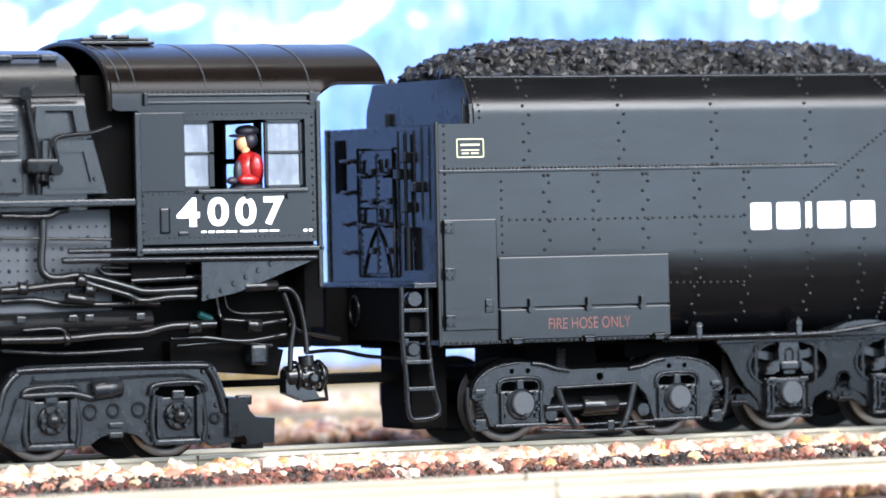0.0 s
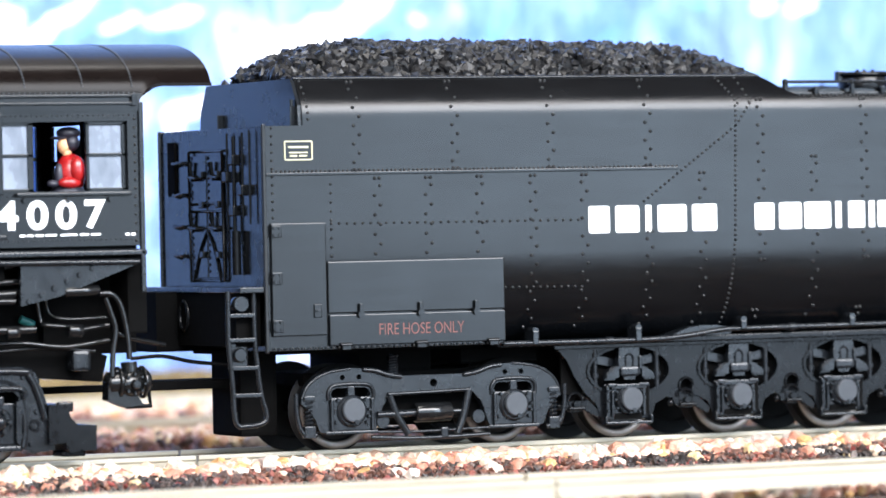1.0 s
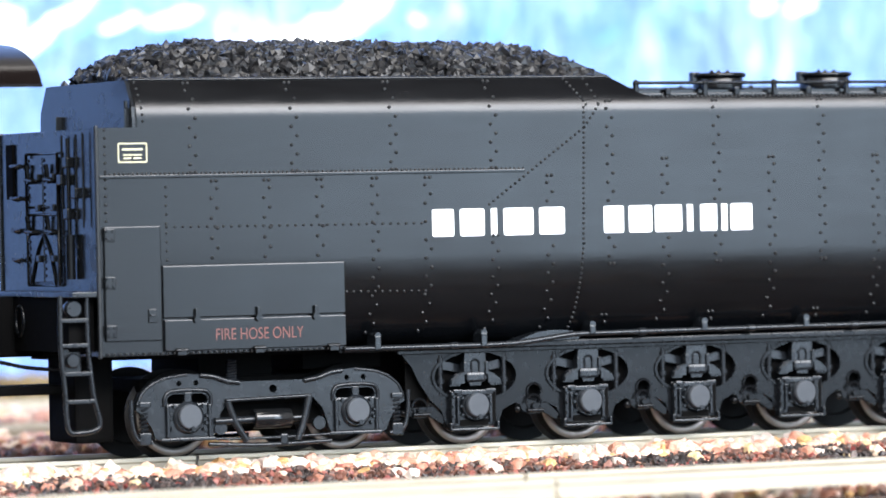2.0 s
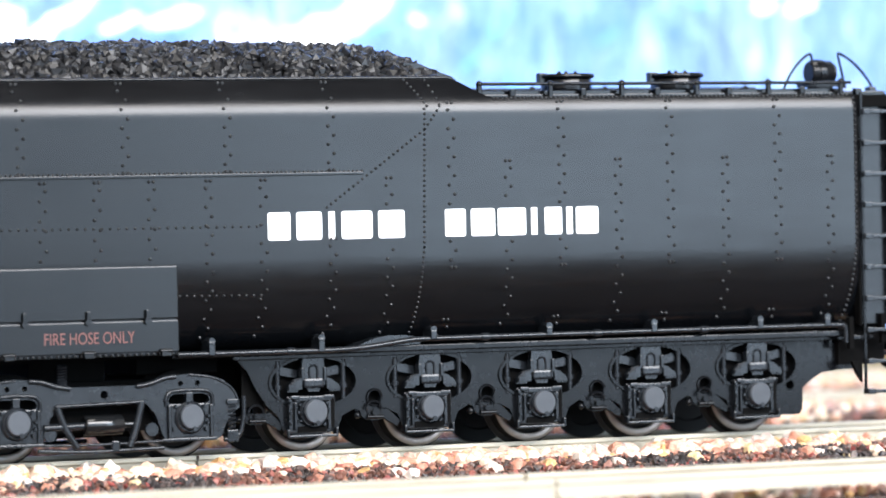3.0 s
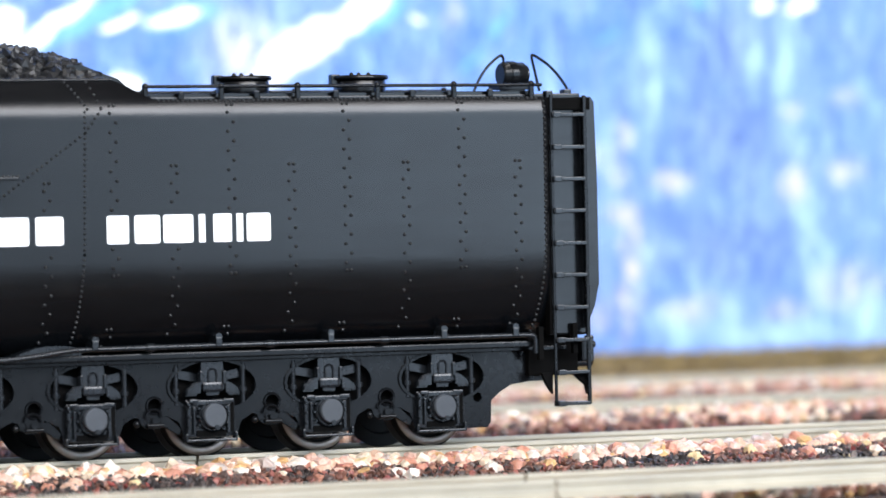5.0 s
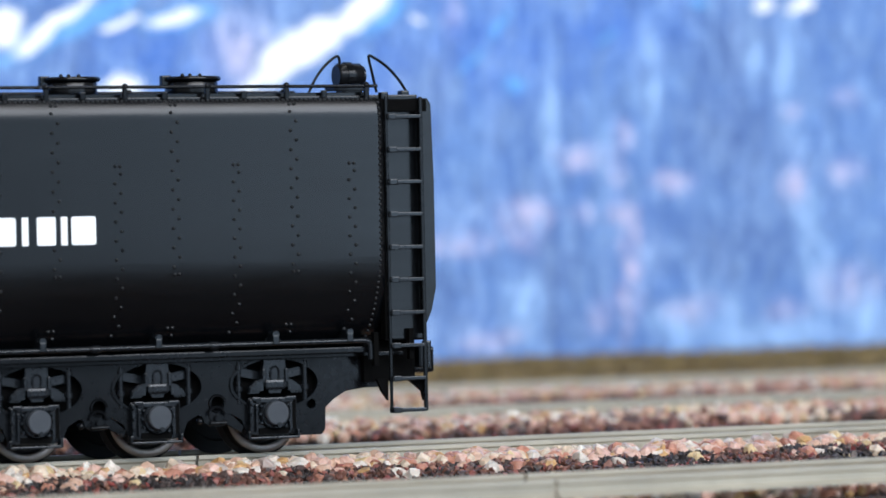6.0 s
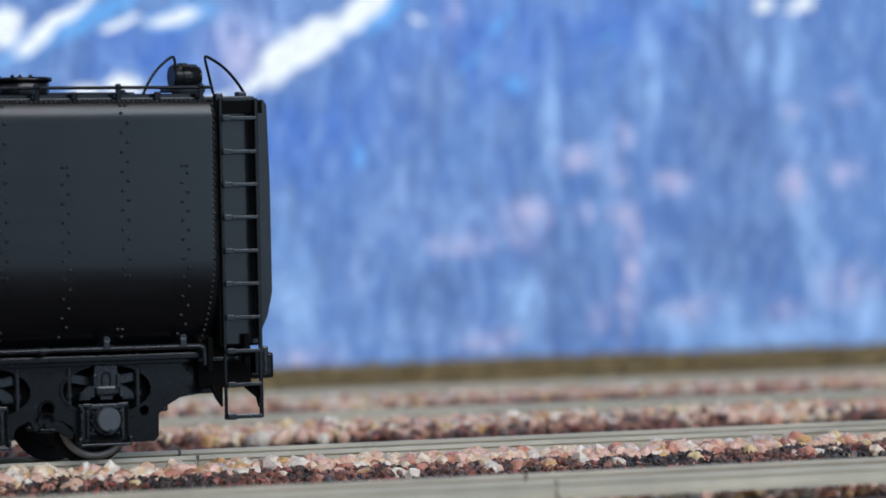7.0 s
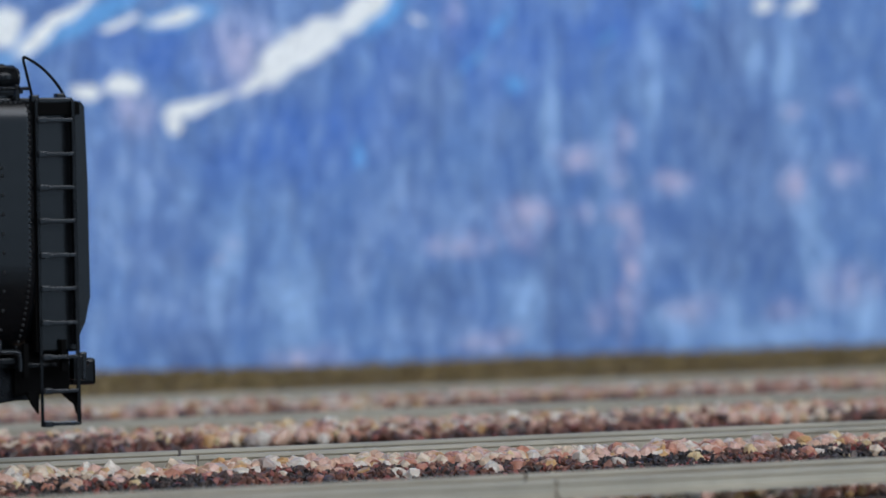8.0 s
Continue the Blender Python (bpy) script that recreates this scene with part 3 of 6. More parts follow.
def tender_sides():
    # flat lower skirt and lockers below the front of the tank
    bm = bmesh.new()
    box(bm, -2.5, 36.1, -18.45, -10, 15.2, 30.0, 0.12)
    part("skirt", bm, BLACK, tender)
    bm = bmesh.new()
    box(bm, 7.1, 36.2, -18.95, -18.2, 20.55, 28.2, 0.18)
    locker = part("locker", bm, BLACK, tender, "flat satin black tool locker")
    bm = bmesh.new()
    box(bm, 7.2, 36.15, -19.1, -18.2, 15.75, 20.35, 0.16)
    flap = part("locker_flap", bm, BLACK, tender)
    for x in (9.7, 22.0, 34.0):
        bm = bmesh.new()
        box(bm, x - 0.75, x + 0.75, -19.55, -18.9, 15.1, 15.95, 0.12)
        cyl(bm, (x - 0.9, -19.3, 15.9), (x + 0.9, -19.3, 15.9), 0.32, 8)
        part("hinge", bm, BLACK, flap)
    for x in (12.2, 22.0, 31.2):
        bm = bmesh.new()
        cyl(bm, (x, -18.9, 20.3), (x, -19.6, 20.3), 0.55, 10)
        box(bm, x - 0.28, x + 0.28, -19.5, -19.0, 20.2, 21.9, 0.08)
        part("latch", bm, BLACK, flap)
    bm = bmesh.new()
    box(bm, -1.9, 6.9, -18.95, -18.3, 17.4, 34.0, 0.15)
    door = part("side_door", bm, BLACK, tender)
    for z in (32.8, 25.9, 18.9):
        bm = bmesh.new()
        box(bm, -1.95, -0.35, -19.25, -18.8, z - 0.9, z + 0.9, 0.1)
        for dx in (-1.6, -0.75):
            for dz in (-0.5, 0.5):
                rivet(bm, Vector((dx, -19.25, z + dz)), Vector((0, -1, 0)), 0.26, 0.2)
        part("hinge", bm, BLACK, door)
    bm = bmesh.new()
    box(bm, 4.7, 5.9, -19.2, -18.9, 20.0, 22.0, 0.1)
    box(bm, 4.9, 5.7, -19.5, -19.1, 20.9, 21.2, 0.05)
    part("latch", bm, BLACK, door)
    bm = bmesh.new()
    box(bm, -2.5, 66.3, -18.95, -18.4, 40.95, 41.42, 0.1)
    part("seam_strip", bm, BLACK, tender)
    bm = bmesh.new()
    box(bm, -2.95, -2.45, -18.8, -18.2, 15.0, 48.6, 0.15)
    part("edge_post", bm, RIVET, tender)
    # rolled rim along the bunker's top
    bm = bmesh.new()
    tube(bm, [(3.5, -15.6, 55.3), (82.0, -15.6, 55.3)], 0.28, 8, False)
    part("bunker_rim", bm, BLACK, tender)
    words(tender, "FIRE HOSE ONLY", 15.2, 29.2, 17.2, 18.9, -19.14, RED, "stencil_lettering")
    # cast plate
    print_frame(tender, 0.6, 5.2, 43.2, 46.1, 0.2, -18.58, CREAM, "plate_border")
    bars(tender, "plate_line", [(1.3, 4.5)], 45.0, 45.3, -18.56, CREAM)
    bars(tender, "plate_line", [(1.4, 4.4)], 44.25, 44.45, -18.56, CREAM)
    bars(tender, "plate_line", [(1.5, 2.7), (3.0, 4.3)], 43.75, 44.0, -18.56, CREAM)
    # the company's name stands as plain white rectangles
    for x0, x1 in BLOCKS:
        print_frame(tender, x0, x1, 31.5, 35.6, 9.0, -18.56, WHITE)


def tender_frame():
    # floor and centre sill
    bm = bmesh.new()
    box(bm, -2, 158, -11, 11, 14.5, 15.8)
    box(bm, 16.5, 28.5, -9, 9, 11.5, 14.6, 0.3)
    box(bm, 33, 46, -10, 10, 12.2, 14.6, 0.3)
    box(bm, 46, 157, -5, 5, 9, 14.6)
    part("underframe", bm, UNDER, tender)
    # dark sheets added behind the frame openings to stand for the shade inside
    for x0, x1, y, z0, z1 in ((49, 144.5, 11.7, 7.0, 14.5), (136.5, 143.2, 11.2, 3.0, 8.6), (6, 45.5, 12.1, 4.2, 9.8)):
        for s in (-1, 1):
            bm = bmesh.new()
            box(bm, x0, x1, s * y - 0.15, s * y + 0.15, z0, z1)
            part("backing_plate", bm, UNDER, tender)
    hubs = (59.5, 78.7, 97.5, 116.3, 135.0)
    # long cast side frame with an opening over each axle
    out = [(46.5, 14.5), (47.8, 13.9), (49.3, 12.2), (50.6, 9.6), (52.4, 7.0), (54.2, 5.4), (55.0, 2.9), (57.3, 2.6)]
    for a, b in zip(hubs, hubs[1:]):
        m = (a + b) / 2
        out += [(a + 2.8, 2.8), (a + 4.4, 3.6), (a + 5.0, 5.2), (m - 2.6, 6.2), (m - 1.2, 5.7), (m + 1.2, 5.7), (m + 2.6, 6.2), (b - 5.0, 5.2), (b - 4.4, 3.6), (b - 2.8, 2.8)]
    out += [(139.0, 2.6), (142.9, 2.6), (143.5, 3.4), (143.6, 6.6), (145.0, 7.8), (147.0, 8.9), (150.0, 9.3), (152.6, 9.3), (153.6, 10.0), (155.8, 11.0), (156.0, 14.5)]
    holes = []
    for h in hubs:
        loop = circle(h + 0.4, 10.4, 6.9, 26, 3.6)
        holes.append(loop)
        if h > 60:
            holes.append(circle(h - 8.9, 7.75, 1.02, 16))
    holes.append(circle(141.3, 7.2, 0.75, 14))
    for s in (-1, 1):
        bm = bmesh.new()
        plate(bm, out, holes, s * 13.4, s * 12.2)
        frame_part = part("side_frame", bm, PIPE, tender, "long cast black side frame with oval openings")
        bm = bmesh.new()
        box(bm, 46.5, 156, s * 14.2 - 0.5, s * 14.2 + 0.5, 13.95, 14.6, 0.12)
        part("frame_flange", bm, PIPE, frame_part)
        for h in hubs:
            bm = bmesh.new()
            for i in range(26):
                p = [Vector((h + 0.4 + (6.9 + d) * math.cos(2 * math.pi * k / 26), s * 13.4, 10.4 + (3.6 + d) * math.sin(2 * math.pi * k / 26))) for k in (i, i + 1) for d in (0, 0.42)]
                q = [v + Vector((0, s * 0.28, 0)) for v in p]
                vs = [bm.verts.new(v) for v in (p[0], p[1], p[3], p[2], q[0], q[1], q[3], q[2])]
                bm.faces.new((vs[4], vs[5], vs[6], vs[7]))
                bm.faces.new((vs[0], vs[4], vs[7], vs[3]))
                bm.faces.new((vs[1], vs[2], vs[6], vs[5]))
            part("opening_lip", bm, PIPE, frame_part)
        for h in hubs[1:]:
            bm = bmesh.new()
            pts = [(h - 8.9 + 1.2 * math.cos(k * math.pi / 8), s * 13.5, 7.75 + 1.2 * math.sin(k * math.pi / 8)) for k in range(17)]
            tube(bm, pts, 0.22, 6, False)
            part("hole_ring", bm, PIPE, frame_part)
    # one axle box with its bracket, cap and hangers, then four repeats
    h = hubs[0]
    bm = bmesh.new()
    box(bm, -4.1, 3.7, -13.9, -12.6, 2.9, 8.4, 0.2)
    box(bm, -4.1, -3.5, -14.5, -13.8, 3.0, 8.2, 0.15)
    box(bm, -3.1, -2.7, -14.4, -13.8, 3.4, 7.4, 0.12)
    box(bm, 2.3, 2.8, -14.4, -13.8, 3.4, 7.6, 0.12)
    box(bm, -3.2, 2.9, -14.6, -13.8, 7.6, 8.35, 0.15)
    cyl(bm, (0, -13.8, 6.0), (0, -14.55, 6.0), 2.4, 20, bevel=0.25)
    for x, z in ((-2.3, 7.2), (-2.55, 6.0), (-2.3, 4.7), (2.0, 7.3), (2.45, 6.2), (2.2, 5.0), (1.6, 4.1), (-3.8, 7.4), (-3.8, 5.9), (-3.8, 4.4)):
        rivet(bm, Vector((x, -14.5, z)), Vector((0, -1, 0)), 0.3, 0.3)
    box(bm, -3.8, -2.4, -14.7, -14.0, 7.9, 8.5, 0.15)
    box(bm, 1.6, 3.3, -14.7, -14.0, 7.9, 8.5, 0.15)
    axle_box = part("axle_box", bm, GREY, tender)
    bm = bmesh.new()
    cyl(bm, (0, -14.3, 6.05), (0, -15.5, 6.05), 1.8, 26, bevel=0.2)
    part("axle_cap", bm, HUB, axle_box, "round matt grey axle cap")
    bm = bmesh.new()
    cyl(bm, (0.1, -15.3, 4.35), (0.1, -15.75, 4.35), 0.4, 8)
    part("cap_bolt", bm, GREY, axle_box)
    # slots are flat black blocks; their inner shade is only colour
    bm = bmesh.new()
    box(bm, -2.5, 2.2, -14.1, -13.7, 3.0, 3.9)
    box(bm, 2.85, 3.5, -14.0, -13.7, 3.6, 8.0)
    part("slot", bm, UNDER, axle_box)
    bm = bmesh.new()
    plate(bm, [(-4.3, 9.0), (-4.1, 10.0), (-3.0, 10.8), (-1.9, 11.2), (-1.7, 13.9), (1.7, 13.9), (1.9, 11.2), (3.0, 10.8), (4.1, 10.0), (4.3, 9.0), (2.6, 9.0), (2.2, 9.9), (1.2, 9.9), (0.9, 9.0), (-0.9, 9.0), (-1.2, 9.9), (-2.2, 9.9), (-2.6, 9.0)], [], -14.4, -13.2)
    tube(bm, [(-0.62, -14.45, 10.9), (-0.62, -14.5, 12.4), (0, -14.5, 12.9), (0.62, -14.5, 12.4), (0.62, -14.45, 10.9)], 0.16, 6)
    box(bm, -2.05, -1.6, -14.75, -13.4, 10.6, 12.6, 0.1)
    box(bm, 1.6, 2.05, -14.75, -13.4, 10.6, 12.6, 0.1)
    box(bm, -1.75, 1.5, -15.0, -14.2, 9.55, 11.0, 0.35)
    for sx in (-1, 1):
        plate(bm, [(sx * 2.0, 9.4), (sx * 2.0, 11.1), (sx * 2.9, 10.7), (sx * 4.0, 9.9), (sx * 4.2, 9.2)], [], -14.75, -14.3)
    part("spring_saddle", bm, GREY, axle_box)
    bm = bmesh.new()
    for sx in (-1, 1):
        plate(bm, [(sx * 1.9, 11.0), (sx * 1.9, 12.2), (sx * 5.2, 12.9), (sx * 5.2, 11.6)], [], -12.9, -12.0)
        cyl(bm, (sx * 5.35, -13.2, 7.6), (sx * 5.35, -13.2, 13.7), 0.42, 8)
        cyl(bm, (sx * 5.35, -13.2, 9.4), (sx * 5.35, -13.2, 10.1), 0.66, 8)
        cyl(bm, (sx * 5.35, -13.2, 12.6), (sx * 5.35, -13.2, 13.2), 0.62, 8)
    part("spring_hanger", bm, GREY, axle_box)
    bm = bmesh.new()
    box(bm, -4.6, 3.6, -15.0, -13.6, 2.25, 2.65, 0.12)
    box(bm, -4.6, -4.15, -15.0, -13.6, 2.3, 3.5, 0.12)
    box(bm, 3.3, 3.7, -15.0, -13.6, 2.3, 3.6, 0.12)
    part("tie_bar", bm, GREY, axle_box)
    axle_box.location.x = h * MM
    for h in hubs[1:]:
        again(axle_box, h)
    for h in hubs:
        again(axle_box, h, 0, 0, 180)
    # brake gear between the wheels
    for a in hubs:
        bm = bmesh.new()
        x = a - 9.2
        plate(bm, [(x - 2.4, 6.0), (x - 2.0, 5.0), (x - 0.9, 4.4), (x + 0.9, 4.4), (x + 2.0, 5.0), (x + 2.4, 6.0)], [], -14.0, -13.3)
        cyl(bm, (x - 1.2, -14.2, 4.9), (x + 1.4, -14.2, 4.9), 0.35, 8)
        cyl(bm, (x, -13.4, 5.6), (x, -14.5, 5.6), 0.5, 8)
        ball(bm, (x - 2.6, -13.6, 5.2), 0.55)
        tube(bm, [(x + 1.25 * math.cos(k * math.pi / 8), -13.9, 6.0 + 1.25 * math.sin(k * math.pi / 8)) for k in range(17)], 0.2, 6, False)
        plate(bm, [(x + 2.4, 6.2), (x + 4.6, 4.2), (x + 4.2, 3.4), (x + 1.6, 4.8)], [], -13.2, -12.4)
        part("brake_hanger", bm, PIPE, tender)
    # long pipe and its clips above the frame
    bm = bmesh.new()
    tube(bm, [(36.6, -17.0, 15.2), (50, -17.0, 15.15), (62, -17.0, 15.15), (68, -17.0, 15.5), (74, -17.0, 16.2), (80, -17.0, 16.35), (120, -17.0, 16.4), (147.6, -17.0, 16.4)], 0.42, 8)
    tube(bm, [(147.4, -17.0, 16.4), (148.9, -17.0, 16.3), (149.4, -17.0, 15.7), (149.5, -17.0, 13.6)], 0.42, 8)
    for x in (55, 87, 106, 124.5):
        cyl(bm, (x - 0.9, -17.0, 16.35 if x > 80 else 15.15), (x + 0.3, -17.0, 16.35 if x > 80 else 15.15), 0.6, 8)
    part("train_pipe", bm, GREY, tender, "long grey pipe clipped along the tank")
    bm = bmesh.new()
    box(bm, 36.2, 150, -16.3, -11, 14.55, 15.5, 0.2)
    part("running_ledge", bm, PIPE, tender)
    for x in (42.0, 59.6, 78.0, 97.4, 115.4, 134.0, 146.0):
        bm = bmesh.new()
        box(bm, x - 0.5, x + 0.5, -17.6, -14.5, 14.9 if x < 70 else 16.2, 17.0 if x < 70 else 17.6, 0.15)
        cyl(bm, (x, -17.5, 17.0 if x < 70 else 17.7), (x, -15.5, 17.0 if x < 70 else 17.7), 0.55, 8)
        part("pipe_bracket", bm, GREY, tender)
    bm = bmesh.new()
    plate(bm, [(65.2, 15.3), (67.0, 16.1), (69.0, 16.75), (71.0, 17.0), (73.5, 17.0), (75.5, 16.7), (76.5, 16.2), (76.0, 15.6)], [], -16.6, -12)
    part("clearance_bulge", bm, GREY, tender)


def lathe(bm, prof, n=40, index=None):
    """Turns (y, r) pairs round the y axis."""
    rings = [[bm.verts.new((r * math.cos(2 * math.pi * k / n), y, r * math.sin(2 * math.pi * k / n))) for k in range(n)] for y, r in prof]
    for j, (a, b) in enumerate(zip(rings, rings[1:])):
        for i in range(n):
            f = bm.faces.new((a[i], a[(i + 1) % n], b[(i + 1) % n], b[i]))
            f.material_index = index[j] if index else 0
            f.smooth = True
    bm.faces.new(rings[0]).material_index = index[0] if index else 0
    bm.faces.new(rings[-1][::-1]).material_index = index[-1] if index else 0


WHEELS = []


def wheel_pair(parent, x):
    for s in (-1, 1):
        bm = bmesh.new()
        prof = [(-2.9, 1.2), (-2.5, 1.4), (-1.9, 4.6), (-2.6, 4.85), (-2.8, 5.1), (-2.8, 5.85), (-2.6, 6.02), (-0.75, 6.13), (-0.5, 6.5), (-0.3, 6.85), (0.0, 6.8), (0.0, 4.9), (-0.5, 4.6), (-0.5, 1.0)]
        # steel only on the rim face; the tread is darkened to stand for shadow
        lathe(bm, [(y * -s, r) for y, r in prof], 44, [0, 0, 0, 1, 1, 1, 0, 0, 0, 0, 0, 0, 0, 0])
        for k in range(4):
            a = k * math.pi / 2 + 0.4
            cyl(bm, (3 * math.cos(a), -s * -2.3, 3 * math.sin(a)), (3 * math.cos(a), -s * -2.1, 3 * math.sin(a)), 0.5, 8)
        bmesh.ops.recalc_face_normals(bm, faces=bm.faces)
        w = part("wheel", bm, [WHEEL, STEEL], parent, "dark disc wheel with bright steel rim")
        w.location = (x * MM, s * 7.2 * MM, 6.13 * MM)
        WHEELS.append(w)
    bm = bmesh.new()
    cyl(bm, (x, -14, 6.13), (x, 14, 6.13), 1.0, 10)
    part("axle", bm, UNDER, parent)


def tender_truck():
    c = 25.7
    half = [(0, 10.9), (5.3, 10.9), (6.6, 11.1), (8.2, 11.6), (10.5, 12.1), (13.6, 12.3), (16.4, 12.1), (19.0, 11.3), (20.6, 9.8), (21.4, 8.2), (21.6, 7.2), (20.4, 6.4), (19.2, 4.6), (18.6, 3.0), (17.6, 2.6), (10.6, 2.6), (9.6, 2.9), (9.2, 3.6), (8.2, 6.6), (6.6, 8.3), (0, 8.5)]
    out = [(c + x, z) for x, z in half] + [(c - x, z) for x, z in half[::-1][1:-1]]
    holes = [circle(25.9, 9.7, 0.62, 12)]
    for h in (12.2, 39.2):
        holes.append([(h + x, z) for x, z in ((-3.0, 8.0), (3.0, 8.0), (3.3, 8.4), (3.0, 9.1), (2.3, 9.4), (-2.3, 9.4), (-3.0, 9.1), (-3.3, 8.4))])
        holes += [circle(h - 1.3, 10.95, 0.42, 10), circle(h + 1.4, 10.95, 0.42, 10)]
    for s in (-1, 1):
        bm = bmesh.new()
        plate(bm, out, holes, s * 15.0, s * 13.6)
        fr = part("truck_frame", bm, GREY, tender, "cast grey truck side frame with open centre")
        for h in (12.2, 39.2):
            bm = bmesh.new()
            tube(bm, [(h - 3.7, s * 15.05, 7.6), (h - 3.6, s * 15.1, 9.0), (h - 2.4, s * 15.1, 9.85), (h + 2.4, s * 15.1, 9.85), (h + 3.6, s * 15.1, 9.0), (h + 3.7, s * 15.05, 7.6)], 0.3, 8)
            box(bm, h - 3.3, h + 3.3, *sorted((s * 14.8, s * 15.2)), 2.9, 8.0, 0.25)
            cyl(bm, (h, s * 15.0, 5.9), (h, s * 15.6, 5.9), 2.45, 20, bevel=0.35)
            for dx in (-3.5, 3.1):
                box(bm, h + dx, h + dx + 0.5, *sorted((s * 15.0, s * 15.6)), 3.0, 7.8, 0.15)
            box(bm, h - 0.5, h + 0.6, *sorted((s * 14.0, s * 15.2)), 7.8, 9.6, 0.1)
            for dx, z in ((-2.3, 7.6), (2.3, 7.6), (-2.7, 4.3), (2.4, 4.2), (2.75, 5.1), (2.85, 6.1), (-2.9, 6.4)):
                rivet(bm, Vector((h + dx, s * 15.4, z)), Vector((0, s, 0)), 0.34, 0.4)
            box(bm, h - 4.4, h + 4.2, *sorted((s * 15.0, s * 15.5)), 2.5, 3.0, 0.15)
            part("pedestal", bm, GREY, fr)
            bm = bmesh.new()
            cyl(bm, (h, s * 15.4, 6.05), (h, s * 16.4, 6.05), 1.82, 26, bevel=0.2)
            part("axle_cap", bm, HUB, fr, "round matt grey axle cap")
            bm = bmesh.new()
            cyl(bm, (h + 0.2, s * 16.3, 4.3), (h + 0.2, s * 16.8, 4.3), 0.38, 8)
            part("cap_bolt", bm, GREY, fr)
        for x in (5.4, 46.0):
            bm = bmesh.new()
            pts = [(x + 0.6 * math.cos(k * 0.9), s * 14.7 + 0.6 * math.sin(k * 0.9), 3.9 + k * 0.085) for k in range(44)]
            tube(bm, pts, 0.17, 6, False)
            box(bm, x - 0.9, x + 0.9, *sorted((s * 14.0, s * 15.4)), 2.1, 3.9, 0.15)
            box(bm, x - 0.9, x + 0.9, *sorted((s * 14.0, s * 15.4)), 7.6, 8.4, 0.15)
            part("coil_spring", bm, GREY, fr)
        for sx, e in ((-1, 3.3), (1, 47.9)):
            bm = bmesh.new()
            tube(bm, [(e, s * 15.0, 8.8), (e - sx * 0.1, s * 15.0, 5.4), (e - sx * 1.0, s * 15.0, 2.9), (e - sx * 3.2, s * 15.0, 2.5)], 0.38, 8)
            part("end_strap", bm, GREY, fr)
        for sx in (-1, 1):
            bm = bmesh.new()
            tube(bm, [(c + sx * 11.4, s * 15.05, 12.0), (c + sx * 9.4, s * 15.15, 11.75), (c + sx * 7.4, s * 15.2, 11.1), (c + sx * 5.2, s * 15.1, 10.75)], 0.4, 8)
            part("frame_ridge", bm, GREY, fr)
            bm = bmesh.new()
            tube(bm, [(c + sx * 13.5, s * 14.9, 12.2), (c + sx * 17.5, s * 14.9, 11.6), (c + sx * 20.3, s * 14.9, 10.0), (c + sx * 21.4, s * 14.9, 8.0)], 0.24, 8)
            part("end_ridge", bm, GREY, fr)
        bm = bmesh.new()
        cyl(bm, (22.6, s * 14.9, 5.3), (28.6, s * 14.9, 5.3), 1.5, 18, bevel=0.2)
        cyl(bm, (28.6, s * 14.9, 5.3), (30.6, s * 14.9, 5.3), 0.5, 8)
        part("brake_cylinder", bm, GLOSS, fr, "glossy black brake cylinder")
        bm = bmesh.new()
        tube(bm, [(16.4, s * 15.2, 5.2), (22.8, s * 15.2, 5.3)], 0.55, 8, False)
        tube(bm, [(18.2, s * 15.3, 8.2), (31.8, s * 15.3, 8.5)], 0.3, 8, False)
        tube(bm, [(18.4, s * 15.3, 8.0), (19.6, s * 15.3, 5.0), (21.4, s * 15.3, 2.2)], 0.55, 8)
        tube(bm, [(31.6, s * 15.3, 8.4), (30.6, s * 15.3, 4.6), (29.6, s * 15.3, 2.0)], 0.6, 8)
        tube(bm, [(15.4, s * 15.2, 1.9), (24, s * 15.2, 1.5), (35, s * 15.2, 1.7)], 0.35, 8)
        tube(bm, [(15.4, s * 15.2, 2.7), (24, s * 15.2, 2.5), (35, s * 15.2, 2.7)], 0.22, 8)
        box(bm, 26.8, 28.0, *sorted((s * 14.8, s * 15.6)), 1.4, 3.0, 0.2)
        cyl(bm, (17.3, s * 14.6, 4.2), (17.3, s * 15.3, 4.2), 1.0, 12)
        cyl(bm, (33.2, s * 14.6, 4.4), (33.2, s * 15.3, 4.4), 1.0, 12)
        part("brake_rigging", bm, GREY, fr)
    bm = bmesh.new()
    box(bm, 19, 32, -13.5, 13.5, 7.6, 10.2, 0.3)
    box(bm, 17, 34, -7, 9, 3.2, 9.8, 0.3)
    box(bm, 7, 44, -9.5, 9.5, 9.6, 11.6, 0.3)
    for h in (12.2, 39.2):
        pts = [(h + 7.2 * math.cos(radians(a)), 6.1 + 6.9 * math.sin(radians(a))) for a in range(15, 166, 10)]
        plate(bm, pts + [(x * 0.9 + h * 0.1, z * 0.9 + 0.6) for x, z in pts[::-1]], [], -12.2, -11.2)
    part("bolster", bm, UNDER, tender)
    bm = bmesh.new()
    pts = [(25.2 + 0.75 * math.cos(k * 0.9), -13.2 + 0.75 * math.sin(k * 0.9), 11.0 + k * 0.06) for k in range(52)]
    tube(bm, [(x - 5.2, y, z) for x, y, z in pts], 0.2, 6, False)
    part("bolster_spring", bm, GREY, tender)
    for x in (12.2, 39.2, 59.5, 78.7, 97.5, 116.3, 135.0):
        wheel_pair(tender, x)


